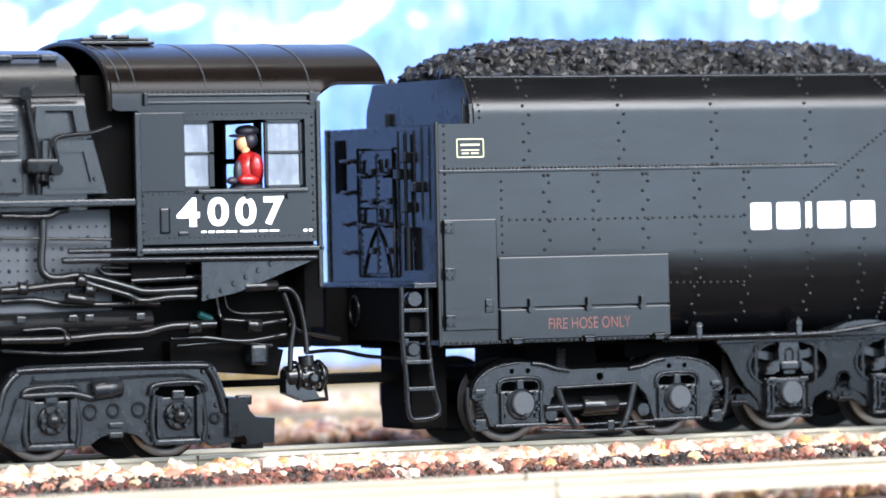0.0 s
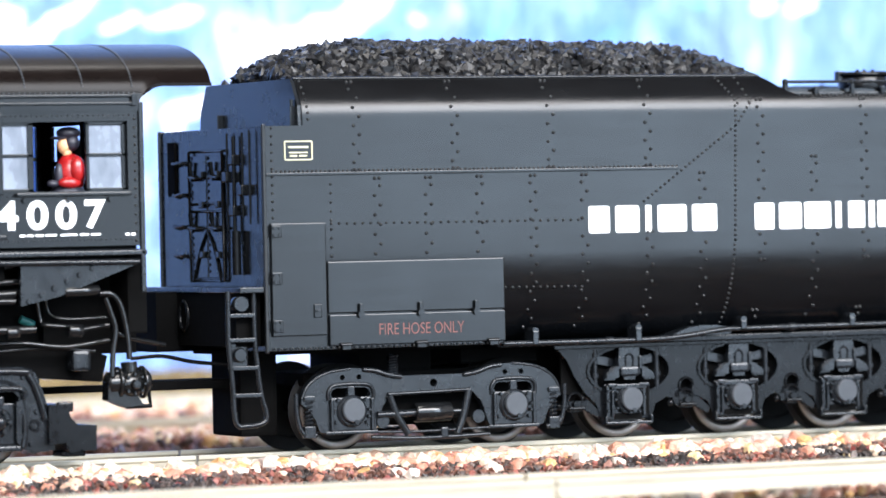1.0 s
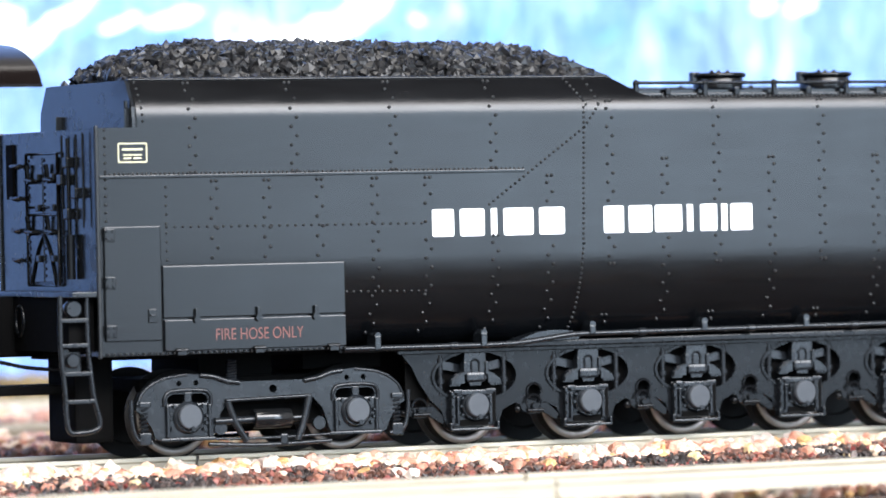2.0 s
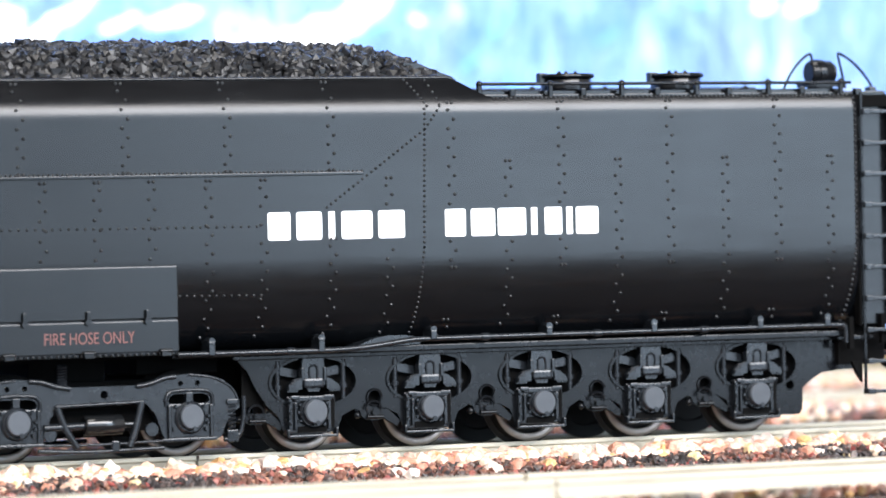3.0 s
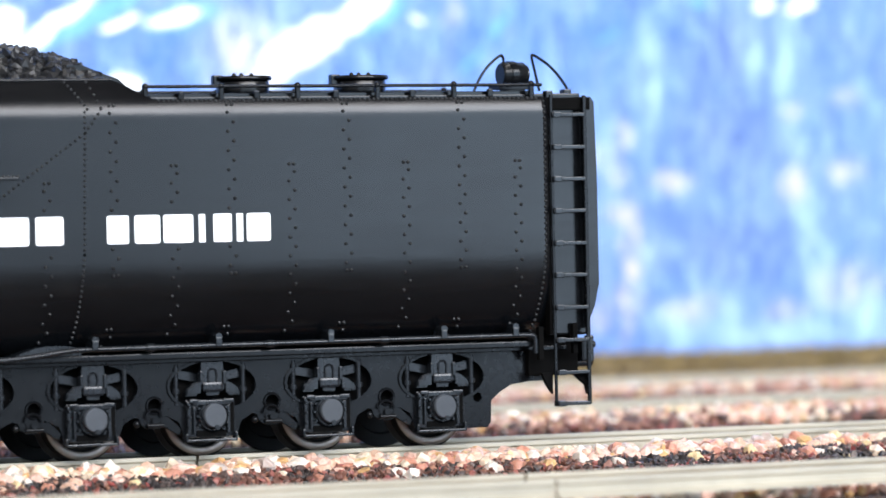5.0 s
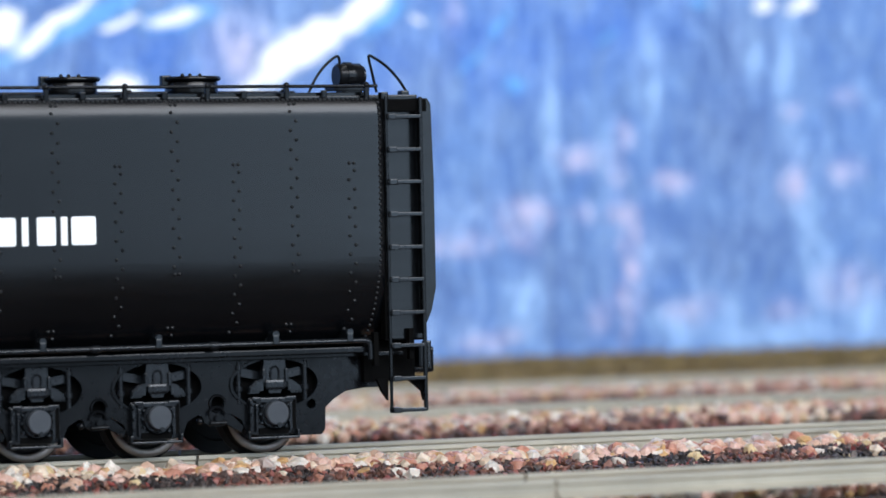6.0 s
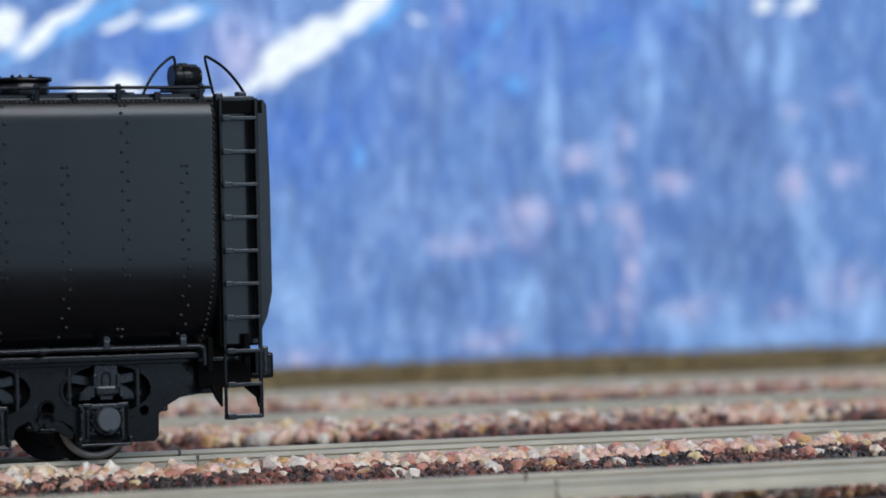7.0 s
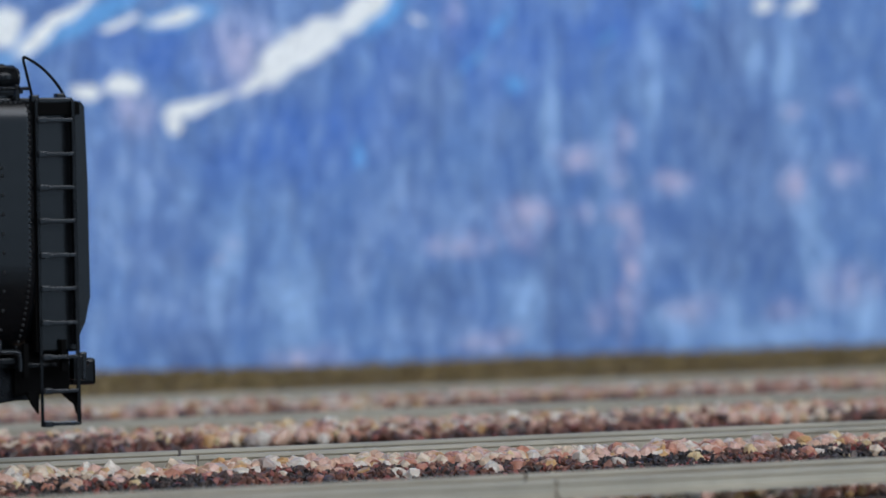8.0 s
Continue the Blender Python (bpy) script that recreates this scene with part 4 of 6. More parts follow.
def tender_rear():
    bm = bmesh.new()
    box(bm, 151.8, 158.6, -16.6, 16.6, 16.2, 52.0, 0.35)
    part("rear_bay", bm, BLACK, tender)
    bm = bmesh.new()
    plate(bm, [(157.4, 52.2), (159.3, 52.2), (159.9, 51.4), (160.2, 40), (160.2, 24), (159.4, 20.5), (157.8, 17.2), (157.4, 17.2)], [], -17.6, 17.6)
    part("rear_plate", bm, BLACK, tender)
    bm = bmesh.new()
    box(bm, 151.75, 152.25, -17.6, -16.0, 16.4, 52.2, 0.1)
    box(bm, 151.6, 159.2, -17.7, -16.0, 50.2, 52.1, 0.2)
    part("corner_strip", bm, UNDER, tender)
    for s in (-1, 1):
        bm = bmesh.new()
        box(bm, 152.1, 152.55, s * 18.0 - 0.2, s * 18.0 + 0.2, 5.7, 52.6, 0.1)
        box(bm, 157.6, 158.15, s * 18.2 - 0.25, s * 18.2 + 0.25, 5.7, 52.4, 0.1)
        lad = part("ladder", bm, PIPE, tender, "slim dark end ladder")
        for z in (49.5, 44.6, 39.8, 35.0, 30.1, 25.3, 20.4, 15.5, 10.6, 5.9):
            bm = bmesh.new()
            box(bm, 152.3, 157.8, s * 18.2 - 0.45, s * 18.2 + 0.45, z - 0.28, z + 0.28, 0.1)
            box(bm, 152.4, 153.7, s * 18.2 - 0.6, s * 18.2 + 1.2, z - 0.42, z + 0.42, 0.12)
            part("rung", bm, GREY, lad)
    bm = bmesh.new()
    box(bm, 149.5, 158.0, -14.5, 14.5, 10.1, 17.6, 0.3)
    plate(bm, [(150.2, 10.6), (151.0, 8.8), (152.0, 7.4), (152.0, 10.6)], [], -17.6, -16.8)
    plate(bm, [(155.2, 10.6), (156.6, 9.4), (157.6, 8.6), (157.9, 7.2), (158.2, 10.6)], [], -17.6, -16.8)
    box(bm, 149.8, 150.6, -17.6, -16.6, 12.6, 17.6, 0.15)
    box(bm, 155.6, 156.4, -17.6, -16.6, 13.4, 18.0, 0.15)
    part("rear_beam", bm, UNDER, tender)
    bm = bmesh.new()
    box(bm, 158, 163.5, -2.2, 2.2, 11.2, 14.4, 0.4)
    box(bm, 163, 166.8, -3.0, 2.6, 10.8, 14.8, 0.6)
    box(bm, 158.6, 160.2, -14.6, -12.6, 12.0, 15.6, 0.3)
    part("coupler", bm, PIPE, tender, "black knuckle coupler")
    bm = bmesh.new()
    box(bm, 159.8, 160.9, -14.2, -12.9, 11.9, 16.0, 0.25)
    cyl(bm, (160.8, -13.5, 14.6), (161.3, -13.5, 14.6), 0.5, 10)
    part("buffer_plate", bm, GREY, tender)


def tender_top():
    bm = bmesh.new()
    box(bm, 88.8, 151.5, -14.2, 14.2, 52.2, 52.75, 0.15)
    box(bm, 88.8, 151.5, -13.6, -12.9, 52.7, 53.3, 0.1)
    part("deck_kerb", bm, BLACK, tender)
    for s in (-1, 1):
        bm = bmesh.new()
        tube(bm, [(87.4, s * 15.0, 54.3), (152.4, s * 15.0, 54.15)], 0.26, 8, False)
        hr = part("handrail", bm, PIPE, tender, "thin black handrail along the tank top")
        for x in (87.6, 99.6, 111.9, 124.9, 137.6, 150.6):
            bm = bmesh.new()
            box(bm, x - 0.35, x + 0.35, s * 15.0 - 0.35, s * 15.0 + 0.35, 51.9, 54.2, 0.12)
            ball(bm, (x, s * 15.0, 54.3), 0.52)
            part("post", bm, PIPE, hr)
        for x in (93.5, 105.6, 118.4, 131.0, 144.0):
            bm = bmesh.new()
            box(bm, x - 0.5, x + 0.4, s * 14.4 - 0.3, s * 14.4 + 0.3, 52.4, 53.6, 0.15)
            part("clip", bm, PIPE, hr)
    for x in (107.0, 126.2):
        bm = bmesh.new()
        cyl(bm, (x, -6, 52.4), (x, -6, 55.3), 3.95, 28, bevel=0.2)
        hatch = part("water_hatch", bm, BLACK, tender, "round black water filler hatch")
        bm = bmesh.new()
        cyl(bm, (x, -6, 55.3), (x, -6, 56.0), 4.4, 28, bevel=0.2)
        box(bm, x - 4.9, x - 3.4, -6.6, -5.4, 54.6, 56.2, 0.2)
        for dx in (-2.4, -1.2, 0.4):
            ball(bm, (x + dx, -8.4, 56.1), 0.36, 1)
        part("lid", bm, BLACK, hatch)
    bm = bmesh.new()
    cyl(bm, (148.9, -8, 55.9), (153.0, -8, 55.9), 1.9, 20, bevel=0.3)
    cyl(bm, (150.2, -8, 55.9), (151.2, -8, 55.9), 2.1, 20)
    box(bm, 149.4, 152.6, -9.4, -6.6, 52.6, 55.0, 0.3)
    box(bm, 147.8, 153.6, -9.8, -6.2, 53.6, 54.2, 0.1)
    lampb = part("rear_lamp", bm, PIPE, tender, "black drum reversing lamp on bracket")
    bm = bmesh.new()
    cyl(bm, (152.9, -8, 55.9), (153.3, -8, 55.9), 1.5, 20)
    part("lamp_lens", bm, GREY, lampb)
    for pts in ([(144.4, -8, 53.4), (145.6, -8, 55.6), (147.2, -8, 57.5), (149.0, -8, 58.8), (149.5, -8, 58.5), (149.6, -8, 57.4)], [(155.6, -8, 53.4), (154.9, -8, 56.4), (154.4, -8, 58.6), (154.9, -8, 58.8), (157.2, -8, 57.4), (159.2, -8, 55.4), (160.6, -8, 53.3), (161.0, -8, 51.4)]):
        bm = bmesh.new()
        tube(bm, pts, 0.22, 8)
        part("grab_bow", bm, PIPE, tender)
    bm = bmesh.new()
    box(bm, 150.8, 160.2, -12.5, 12.5, 52.0, 52.9, 0.2)
    box(bm, 152.0, 153.2, -17.2, -16.0, 51.2, 53.2, 0.2)
    box(bm, 158.6, 159.9, -10.4, -8.8, 51.6, 53.6, 0.2)
    part("rear_cap", bm, BLACK, tender)
    # sheet that slopes down behind the coal
    bm = bmesh.new()
    plate(bm, [(77.0, 57.6), (79.5, 57.6), (82.0, 56.6), (85.0, 55.6), (88.0, 53.0), (88.0, 52.4), (77.0, 52.4)], [], -11, 11)
    part("coal_slope", bm, BLACK, tender)


def tender_front():
    """The end that faces the cab: doors, handles, pipes, a step and a ladder."""
    x = -2.5
    # black sheet and doors in lighter grey, standing in for light off the backdrop
    bm = bmesh.new()
    box(bm, x - 0.5, x, -18.4, 19.8, 24.5, 48.2, 0.1)
    box(bm, x - 0.9, x + 0.2, 19.3, 20.0, 24.5, 48.4, 0.2)
    end = part("front_sheet", bm, GREY, tender, "black end sheet with doors and handles")
    # bunker front has the same backdrop light put into its grey
    bm = bmesh.new()
    ring = [(-18.3, 48.1), (-18.2, 49.6), (-18.0, 51.3), (-15.6, 55.2), (15.6, 55.2), (18.0, 51.3), (18.2, 49.6), (18.3, 48.1)]
    fa, fb = ([bm.verts.new((q, y, z)) for y, z in ring] for q in (3.1, 3.75))
    bm.faces.new(fa)
    bm.faces.new(fb[::-1])
    for k in range(8):
        bm.faces.new((fa[k], fb[k], fb[(k + 1) % 8], fa[(k + 1) % 8]))
    bmesh.ops.recalc_face_normals(bm, faces=bm.faces)
    box(bm, 2.2, 3.3, 9.5, 9.9, 48.2, 50.6, 0.1)
    box(bm, 2.4, 3.3, -17.0, -16.7, 48.2, 51.2, 0.1)
    cyl(bm, (2.7, -16.9, 51.2), (2.7, -16.9, 52.2), 0.32, 8)
    part("bunker_front", bm, GREY, tender)
    for y0, y1 in ((-4.6, 1.0), (1.4, 7.2)):
        bm = bmesh.new()
        box(bm, x - 0.85, x - 0.45, y0, y1, 26.0, 44.4, 0.12)
        part("fire_door", bm, GREY, end)
        bm = bmesh.new()
        for z in (29.5, 37.0, 41.5):
            box(bm, x - 1.5, x - 0.8, y0 + 0.3, y0 + 1.7, z - 0.5, z + 0.5, 0.15)
        for k in range(18):
            rivet(bm, Vector((x - 0.85, y1 - 0.4, 27 + k)), Vector((-1, 0, 0)), 0.28, 0.22)

        part("door_fitting", bm, PIPE, end)
    for z in (43.4, 38.6, 33.8, 29.4):
        bm = bmesh.new()
        tube(bm, [(x - 0.4, 8.6, z - 0.4), (x - 1.6, 8.6, z), (x - 1.6, 12.4, z), (x - 0.4, 12.4, z - 0.4)], 0.28, 6, False)
        part("grab_iron", bm, PIPE, end)
    bm = bmesh.new()
    for y, z0, z1, r in ((-7.2, 33, 47.5, 0.18), (-9.6, 31, 47, 0.3), (-12.8, 35, 47.5, 0.18), (-15.4, 34, 47.8, 0.16)):
        tube(bm, [(x - 1.1, y, z0), (x - 1.1, y, z1)], r, 8, False)
    for y, z in ((-9.6, 43.5), (-9.6, 36.0), (-12.8, 39.0), (-7.2, 41.0)):
        box(bm, x - 1.7, x - 0.4, y - 0.9, y + 0.9, z - 0.8, z + 0.8, 0.2)
    tube(bm, [(x - 1.0, -4, 25.4), (x - 1.0, -1.5, 30.5), (x - 1.0, 1.0, 33.0)], 0.2, 6)
    tube(bm, [(x - 1.0, 6.5, 25.4), (x - 1.0, 3.5, 30.5), (x - 1.0, 1.0, 33.0)], 0.2, 6)
    cyl(bm, (x - 1.3, -10.5, 26.5), (x - 1.3, -10.5, 33.0), 0.7, 10)
    part("pipe_set", bm, PIPE, end)
    bm = bmesh.new()
    for z in (25.6, 36.0, 37.1, 45.0):
        tube(bm, [(x - 0.95, -5.0, z), (x - 0.95, 7.6, z)], 0.2, 6, False)
    for y in (-5.0, 7.6):
        tube(bm, [(x - 0.95, y, 25.6), (x - 0.95, y, 45.0)], 0.24, 6, False)
    part("door_frame", bm, PIPE, end)
    for y, z in ((5.0, 41.0), (5.0, 33.4), (-3.0, 41.0), (-3.0, 33.4)):
        bm = bmesh.new()
        cyl(bm, (x - 0.8, y, z), (x - 1.9, y, z), 0.45, 8)
        tube(bm, [(x - 1.8, y - 1.8, z), (x - 1.8, y + 1.4, z + 0.2)], 0.24, 6, False)
        tube(bm, [(x - 1.2, y + 1.4, z + 0.4), (x - 1.4, y + 1.5, z + 2.4)], 0.34, 6, False)
        part("door_handle", bm, PIPE, end)
    # no hollow here: a matt black block gives the vent's inner shade
    bm = bmesh.new()
    box(bm, x - 0.9, x - 0.4, 13.4, 16.2, 38.4, 46.6, 0.1)
    part("vent_recess", bm, UNDER, end)
    bm = bmesh.new()
    box(bm, -6.8, -2.4, -18.4, 18.4, 23.9, 24.7, 0.12)
    part("footplate", bm, GREY, tender)
    # ladder below the footplate
    bm = bmesh.new()
    tube(bm, [(-8.2, -17, 24.2), (-8.2, -17, 16.5), (-7.7, -17, 10.5), (-7.3, -17, 5.0), (-5.4, -17, 4.4), (-2.9, -17, 4.8), (-2.4, -17, 6.0), (-3.3, -17, 9.6), (-4.0, -17, 16.5), (-4.1, -17, 24.2)], 0.42, 8)
    lad = part("front_ladder", bm, GREY, tender, "bent grey boarding ladder")
    for z, a, b in ((20.6, -8.2, -4.0), (17.0, -8.2, -4.0), (12.9, -7.9, -3.6), (8.9, -7.6, -3.2)):
        bm = bmesh.new()
        box(bm, a, b, -17.5, -16.5, z - 0.3, z + 0.3, 0.1)
        part("rung", bm, GREY, lad)
    bm = bmesh.new()
    cyl(bm, (-6.1, -15.6, 22.3), (-6.1, -17.2, 22.3), 1.3, 14, bevel=0.2)
    cyl(bm, (-6.1, -15.0, 14.8), (-6.1, -16.6, 14.8), 1.1, 12, bevel=0.2)
    box(bm, -7.6, -4.6, -15.8, -15.0, 12.6, 16.6, 0.2)
    part("valve", bm, GREY, tender)
    bm = bmesh.new()
    box(bm, -6.5, -2.6, -16, 16, 16.0, 24.0)
    box(bm, -2.6, 3.5, -8, 3, 2.4, 15.4, 0.6)
    box(bm, -10, 2, 6, 15, 15.0, 24.0)
    box(bm, -18, -2, -4, 4, 9.6, 11.0, 0.3)
    part("draft_gear", bm, UNDER, tender)
    bm = bmesh.new()
    pts = [(-6.7, 3 + 1.6 * math.cos(k * math.pi / 8), 20.4 + 2.2 * math.sin(k * math.pi / 8)) for k in range(17)]
    tube(bm, pts, 0.35, 8, False)
    part("drawbar_ring", bm, PIPE, tender)
    bm = bmesh.new()
    tube(bm, [(-20, -8, 14.6), (-15, -8, 14.8), (-10, -8, 13.8), (-4, -8, 13.2)], 0.3, 6)
    part("feed_pipe", bm, PIPE, tender)


tender_rivets()
tender_sides()
tender_frame()
tender_truck()
tender_rear()
tender_top()
tender_front()


def coal_height(x, y):
    a = np.interp(x, [3.5, 5, 8, 13, 19, 30, 45, 62, 75, 80, 84], [55.6, 56.6, 58.4, 59.9, 60.5, 60.5, 60.5, 60.2, 59.5, 58.4, 54.5])
    k = abs(y) / 14.2
    return 54.2 + (a - 54.2) * max(0.0, 1 - k ** 2.3) + 0.35 * noise.noise(Vector((x, y, 3)) * 0.25)


def coal_load():
    bm = bmesh.new()
    g = []
    for i in range(61):
        row = []
        for j in range(21):
            x, y = 4.0 + 79 * i / 60, -14 + 28 * j / 20
            row.append(bm.verts.new((x, y, coal_height(x, y) - 0.7)))
        g.append(row)
    for i in range(60):
        for j in range(20):
            bm.faces.new((g[i][j], g[i + 1][j], g[i + 1][j + 1], g[i][j + 1]))
    base = bmesh.ops.extrude_face_region(bm, geom=list(bm.faces))
    for v in base["geom"]:
        if isinstance(v, bmesh.types.BMVert):
            v.co.z = 53.6

    def place(r):
        x = r.uniform(4.6, 82.5)
        y = r.uniform(-14.2, 4) if r.random() < 0.85 else r.uniform(4, 14)
        return (x, y, coal_height(x, y) + r.uniform(-0.5, 0.25))
    ob = clumps("coal", 4600, place, 1.02, COAL, "heap of broken black coal filling the tender bunker", "coal", jag=0.34, flat=0.7, sub=1, kinds=24, seed=3)
    bmesh.ops.recalc_face_normals(bm, faces=bm.faces)
    mesh("coal_bed", bm, COAL, ob)
    return ob


coal = coal_load()


# ---- the locomotive's rear end: cab, firebox, pipes and trailing truck ----
loco = empty("locomotive")
tagged(loco, "black model steam locomotive with arched cab roof on rails", "locomotive")


def roof_arch(n=18):
    """Half of the cab roof's section, from eave to crown, as (y, z)."""
    return [(-18.75, 50.7), (-18.75, 52.0), (-18.7, 53.2)] + [(-18.6 + 18.6 * (1 - math.cos(radians(a))) * 1.0, 53.3 + 7.7 * math.sin(radians(a)) ** 0.9) for a in range(6, 91, 6)]


def cab():
    hole = [(-43.4, 39.2), (-24.1, 39.3), (-24.1, 49.3), (-43.4, 49.2)]
    out = [(-50.6, 31.3), (-22.4, 31.3), (-22.4, 52.6), (-50.6, 52.6)]
    for s in (-1, 1):
        bm = bmesh.new()
        plate(bm, out, [hole], s * 18.5, s * 17.7)
        wall = part("cab_side", bm, BLACK, loco, "riveted black cab side with open window")
        if s > 0:
            bm = bmesh.new()
            box(bm, -43.4, -24.1, 17.9, 18.1, 39.3, 49.2)
            part("pane", bm, TINT, wall, "blue-tinted plastic window pane")
            bm = bmesh.new()
            for x in (-38.8, -34.2, -29.6):
                box(bm, x, x + 0.6, 17.5, 17.85, 39.2, 49.3, 0.08)
            box(bm, -43.4, -24.1, 17.5, 17.85, 44.1, 44.7, 0.08)
            part("window_frame", bm, BLACK, wall)
            continue
        bm = bmesh.new()
        for x in (-50.0, -23.0):
            rivet_line(bm, (x, 32), (x, 49.6), 1.25, 0.26, -18.5)
        for z in (50.1, 38.6, 32.2):
            rivet_line(bm, (-50, z), (-23, z), 0.8, 0.15, -18.5)
        tagged(part("rivets", bm, RIVET, wall, "", 120), kind="stuff")
        bm = bmesh.new()
        box(bm, -50.6, -43.4, -18.75, -18.4, 38.9, 50.4, 0.1)
        part("shutter_panel", bm, BLACK, wall)
        bm = bmesh.new()
        for x0, x1 in ((-43.6, -38.4), (-30.3, -23.9)):
            for a, b, c, d in ((x0, x0 + 0.5, 39.2, 49.2), (x1 - 0.9, x1, 39.2, 49.2), (x0, x1, 39.2, 39.7), (x0, x1, 48.7, 49.3), (x0, x1, 44.2, 44.7)):
                box(bm, a, b, -17.9, -17.3, c, d, 0.08)
        part("window_frame", bm, BLACK, wall)
        # near panes: the pale reflection is in their colour
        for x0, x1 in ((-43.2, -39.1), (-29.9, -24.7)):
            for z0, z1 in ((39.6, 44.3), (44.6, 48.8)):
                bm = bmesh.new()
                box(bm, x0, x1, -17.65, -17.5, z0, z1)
                part("pane", bm, PALE_PANE, wall, "window pane with a pale reflection in its colour")
        bm = bmesh.new()
        box(bm, -41.6, -24.0, -19.3, -17.9, 38.5, 39.1, 0.15)
        part("arm_rest", bm, BLACK, wall)
        bm = bmesh.new()
        box(bm, -47.4, -45.9, -18.75, -18.4, 32.8, 36.6, 0.3)
        box(bm, -44.6, -43.0, -18.8, -18.4, 32.5, 33.1, 0.15)
        for x in (-40.2, -33.6, -27.0):
            cyl(bm, (x, -18.4, 38.0), (x, -19.0, 38.0), 0.4, 8)
        part("step_plate", bm, BLACK, wall)
        for digit, x0, x1 in (("4", -44.8, -41.2), ("0", -39.9, -36.6), ("0", -35.5, -32.2), ("7", -31.0, -27.7)):
            words(wall, digit, x0, x1, 33.8, 38.0, -18.56, WHITE, "cab_digit", 0.03)
        bars(wall, "small_print", [(-41.0, -40.2), (-39.9, -38.9), (-38.6, -37.4), (-37.1, -35.4), (-34.8, -32.2), (-31.8, -30.4), (-30.1, -28.6)], 32.85, 33.12, -18.56, WHITE)
        bars(wall, "small_print", [(-24.7, -24.1), (-23.8, -23.2)], 32.75, 33.1, -18.56, WHITE)
    for name, dims in (("cab_front_wall", (-50.4, -49.6, -17.6, 17.6, 31.3, 54.0)), ("cab_floor", (-50.4, -22.6, -17.6, 17.6, 30.6, 31.4)), ("seat_box", (-49.6, -40, -14, 14, 31.4, 38.0)),
                       ("seat_back", (-30.6, -29.0, -13, -7, 31.4, 46.6)), ("rear_post", (-23.2, -22.6, 14.0, 17.6, 31.4, 51)), ("rear_post", (-23.2, -22.6, 0.5, 2.4, 31.4, 52)),
                       ("rear_rail", (-23.2, -22.6, 0.5, 17.6, 43.2, 44.0)), ("rear_lintel", (-23.2, -22.6, -2.0, 17.6, 49.2, 56))):
        bm = bmesh.new()
        box(bm, *dims, 0.15)
        part(name, bm, UNDER, loco)
    bm = bmesh.new()
    box(bm, -51.2, -50.3, -18.9, -18.0, 29.6, 50.4, 0.15)
    part("cab_post", bm, GREY, loco)
    bm = bmesh.new()
    box(bm, -22.4, -21.7, -18.9, -18.0, 24.5, 52.0, 0.15)
    part("cab_post", bm, GREY, loco)
    # roof: eave to eave, cut back over the gangway
    bm = bmesh.new()
    arch = roof_arch()
    full = arch + [(-y, z) for y, z in arch[::-1][1:]]
    rings = []
    for x in (-55.2, -54.9, -54.5, -54.0, -53.4, -40, -23.2, -22.41, -22.39, -22.25, -22.0, -21.6, -21.0, -20.2, -19.4, -18.6, -11.1, -10.8):
        low = 50.7 if x < -22.4 else 50.7 + 4.0 * math.sqrt(max(0, 1 - (min(0, x + 18.6) / 3.8) ** 2))
        low += 2.0 * (1 - math.sqrt(1 - (min(0, x + 53.4) / 1.85) ** 2))
        rings.append([bm.verts.new((x, y * 1.0, max(z, low if abs(y) > 12 else z))) for y, z in full])
    for a, b in zip(rings, rings[1:]):
        for i in range(len(full) - 1):
            bm.faces.new((a[i], a[i + 1], b[i + 1], b[i]))
    bmesh.ops.recalc_face_normals(bm, faces=bm.faces)
    skin = list(bm.faces)
    out = bmesh.ops.solidify(bm, geom=skin, thickness=0.45)
    bmesh.ops.recalc_face_normals(bm, faces=bm.faces)
    # eaves take the shinier side paint for their highlight, the top stays shaded
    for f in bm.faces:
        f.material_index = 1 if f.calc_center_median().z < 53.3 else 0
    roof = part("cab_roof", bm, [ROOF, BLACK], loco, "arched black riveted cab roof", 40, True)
    bm = bmesh.new()
    for x in (-53.0, -50.6, -39.5, -30.6, -22.9):
        for (y0, z0), (y1, z1) in zip(full[3:14], full[4:15]):
            n = Vector((0, -(z1 - z0), (y1 - y0))).normalized()
            for k in (0.0, 0.5):
                rivet(bm, Vector((x - 0.35, y0 + (y1 - y0) * k, z0 + (z1 - z0) * k)) + n * 0.05, n, 0.15, 0.16)
    rivet_line(bm, (-49.5, 53.35), (-23, 53.35), 0.8, 0.12, -18.72)
    # pale grey heads on the black roof paint in the rivets' glints
    tagged(part("rivets", bm, HUB, roof, "", 120), kind="stuff")
    for x in (-39.9, -31.0, -23.3):
        bm = bmesh.new()
        tube(bm, [(x, y, z) for y, z in full[3:-3]], 0.07, 6, False)
        part("roof_seam", bm, ROOF, roof)
    bm = bmesh.new()
    tube(bm, [(-55.1, y, z) for y, z in full], 0.5, 8, False)
    part("roof_lip", bm, ROOF, roof)
    bm = bmesh.new()
    box(bm, -49.6, -23.0, -19.2, -18.6, 52.7, 53.1, 0.1)
    box(bm, -49.6, -23.0, -19.2, -18.6, 51.6, 52.0, 0.1)
    box(bm, -49.8, -49.2, -19.3, -18.6, 51.4, 53.3, 0.1)
    box(bm, -23.6, -22.8, -19.3, -18.6, 51.4, 53.3, 0.1)
    part("drip_rail", bm, BLACK, roof)
    bm = bmesh.new()
    box(bm, -54.2, -42.5, -6, 6, 60.8, 61.3, 0.15)
    box(bm, -53.6, -43.0, -5, 5, 61.3, 61.9, 0.2)
    for x in (-52.0, -48.6):
        box(bm, x, x + 2.4, -5.4, -3.8, 61.6, 62.3, 0.25)
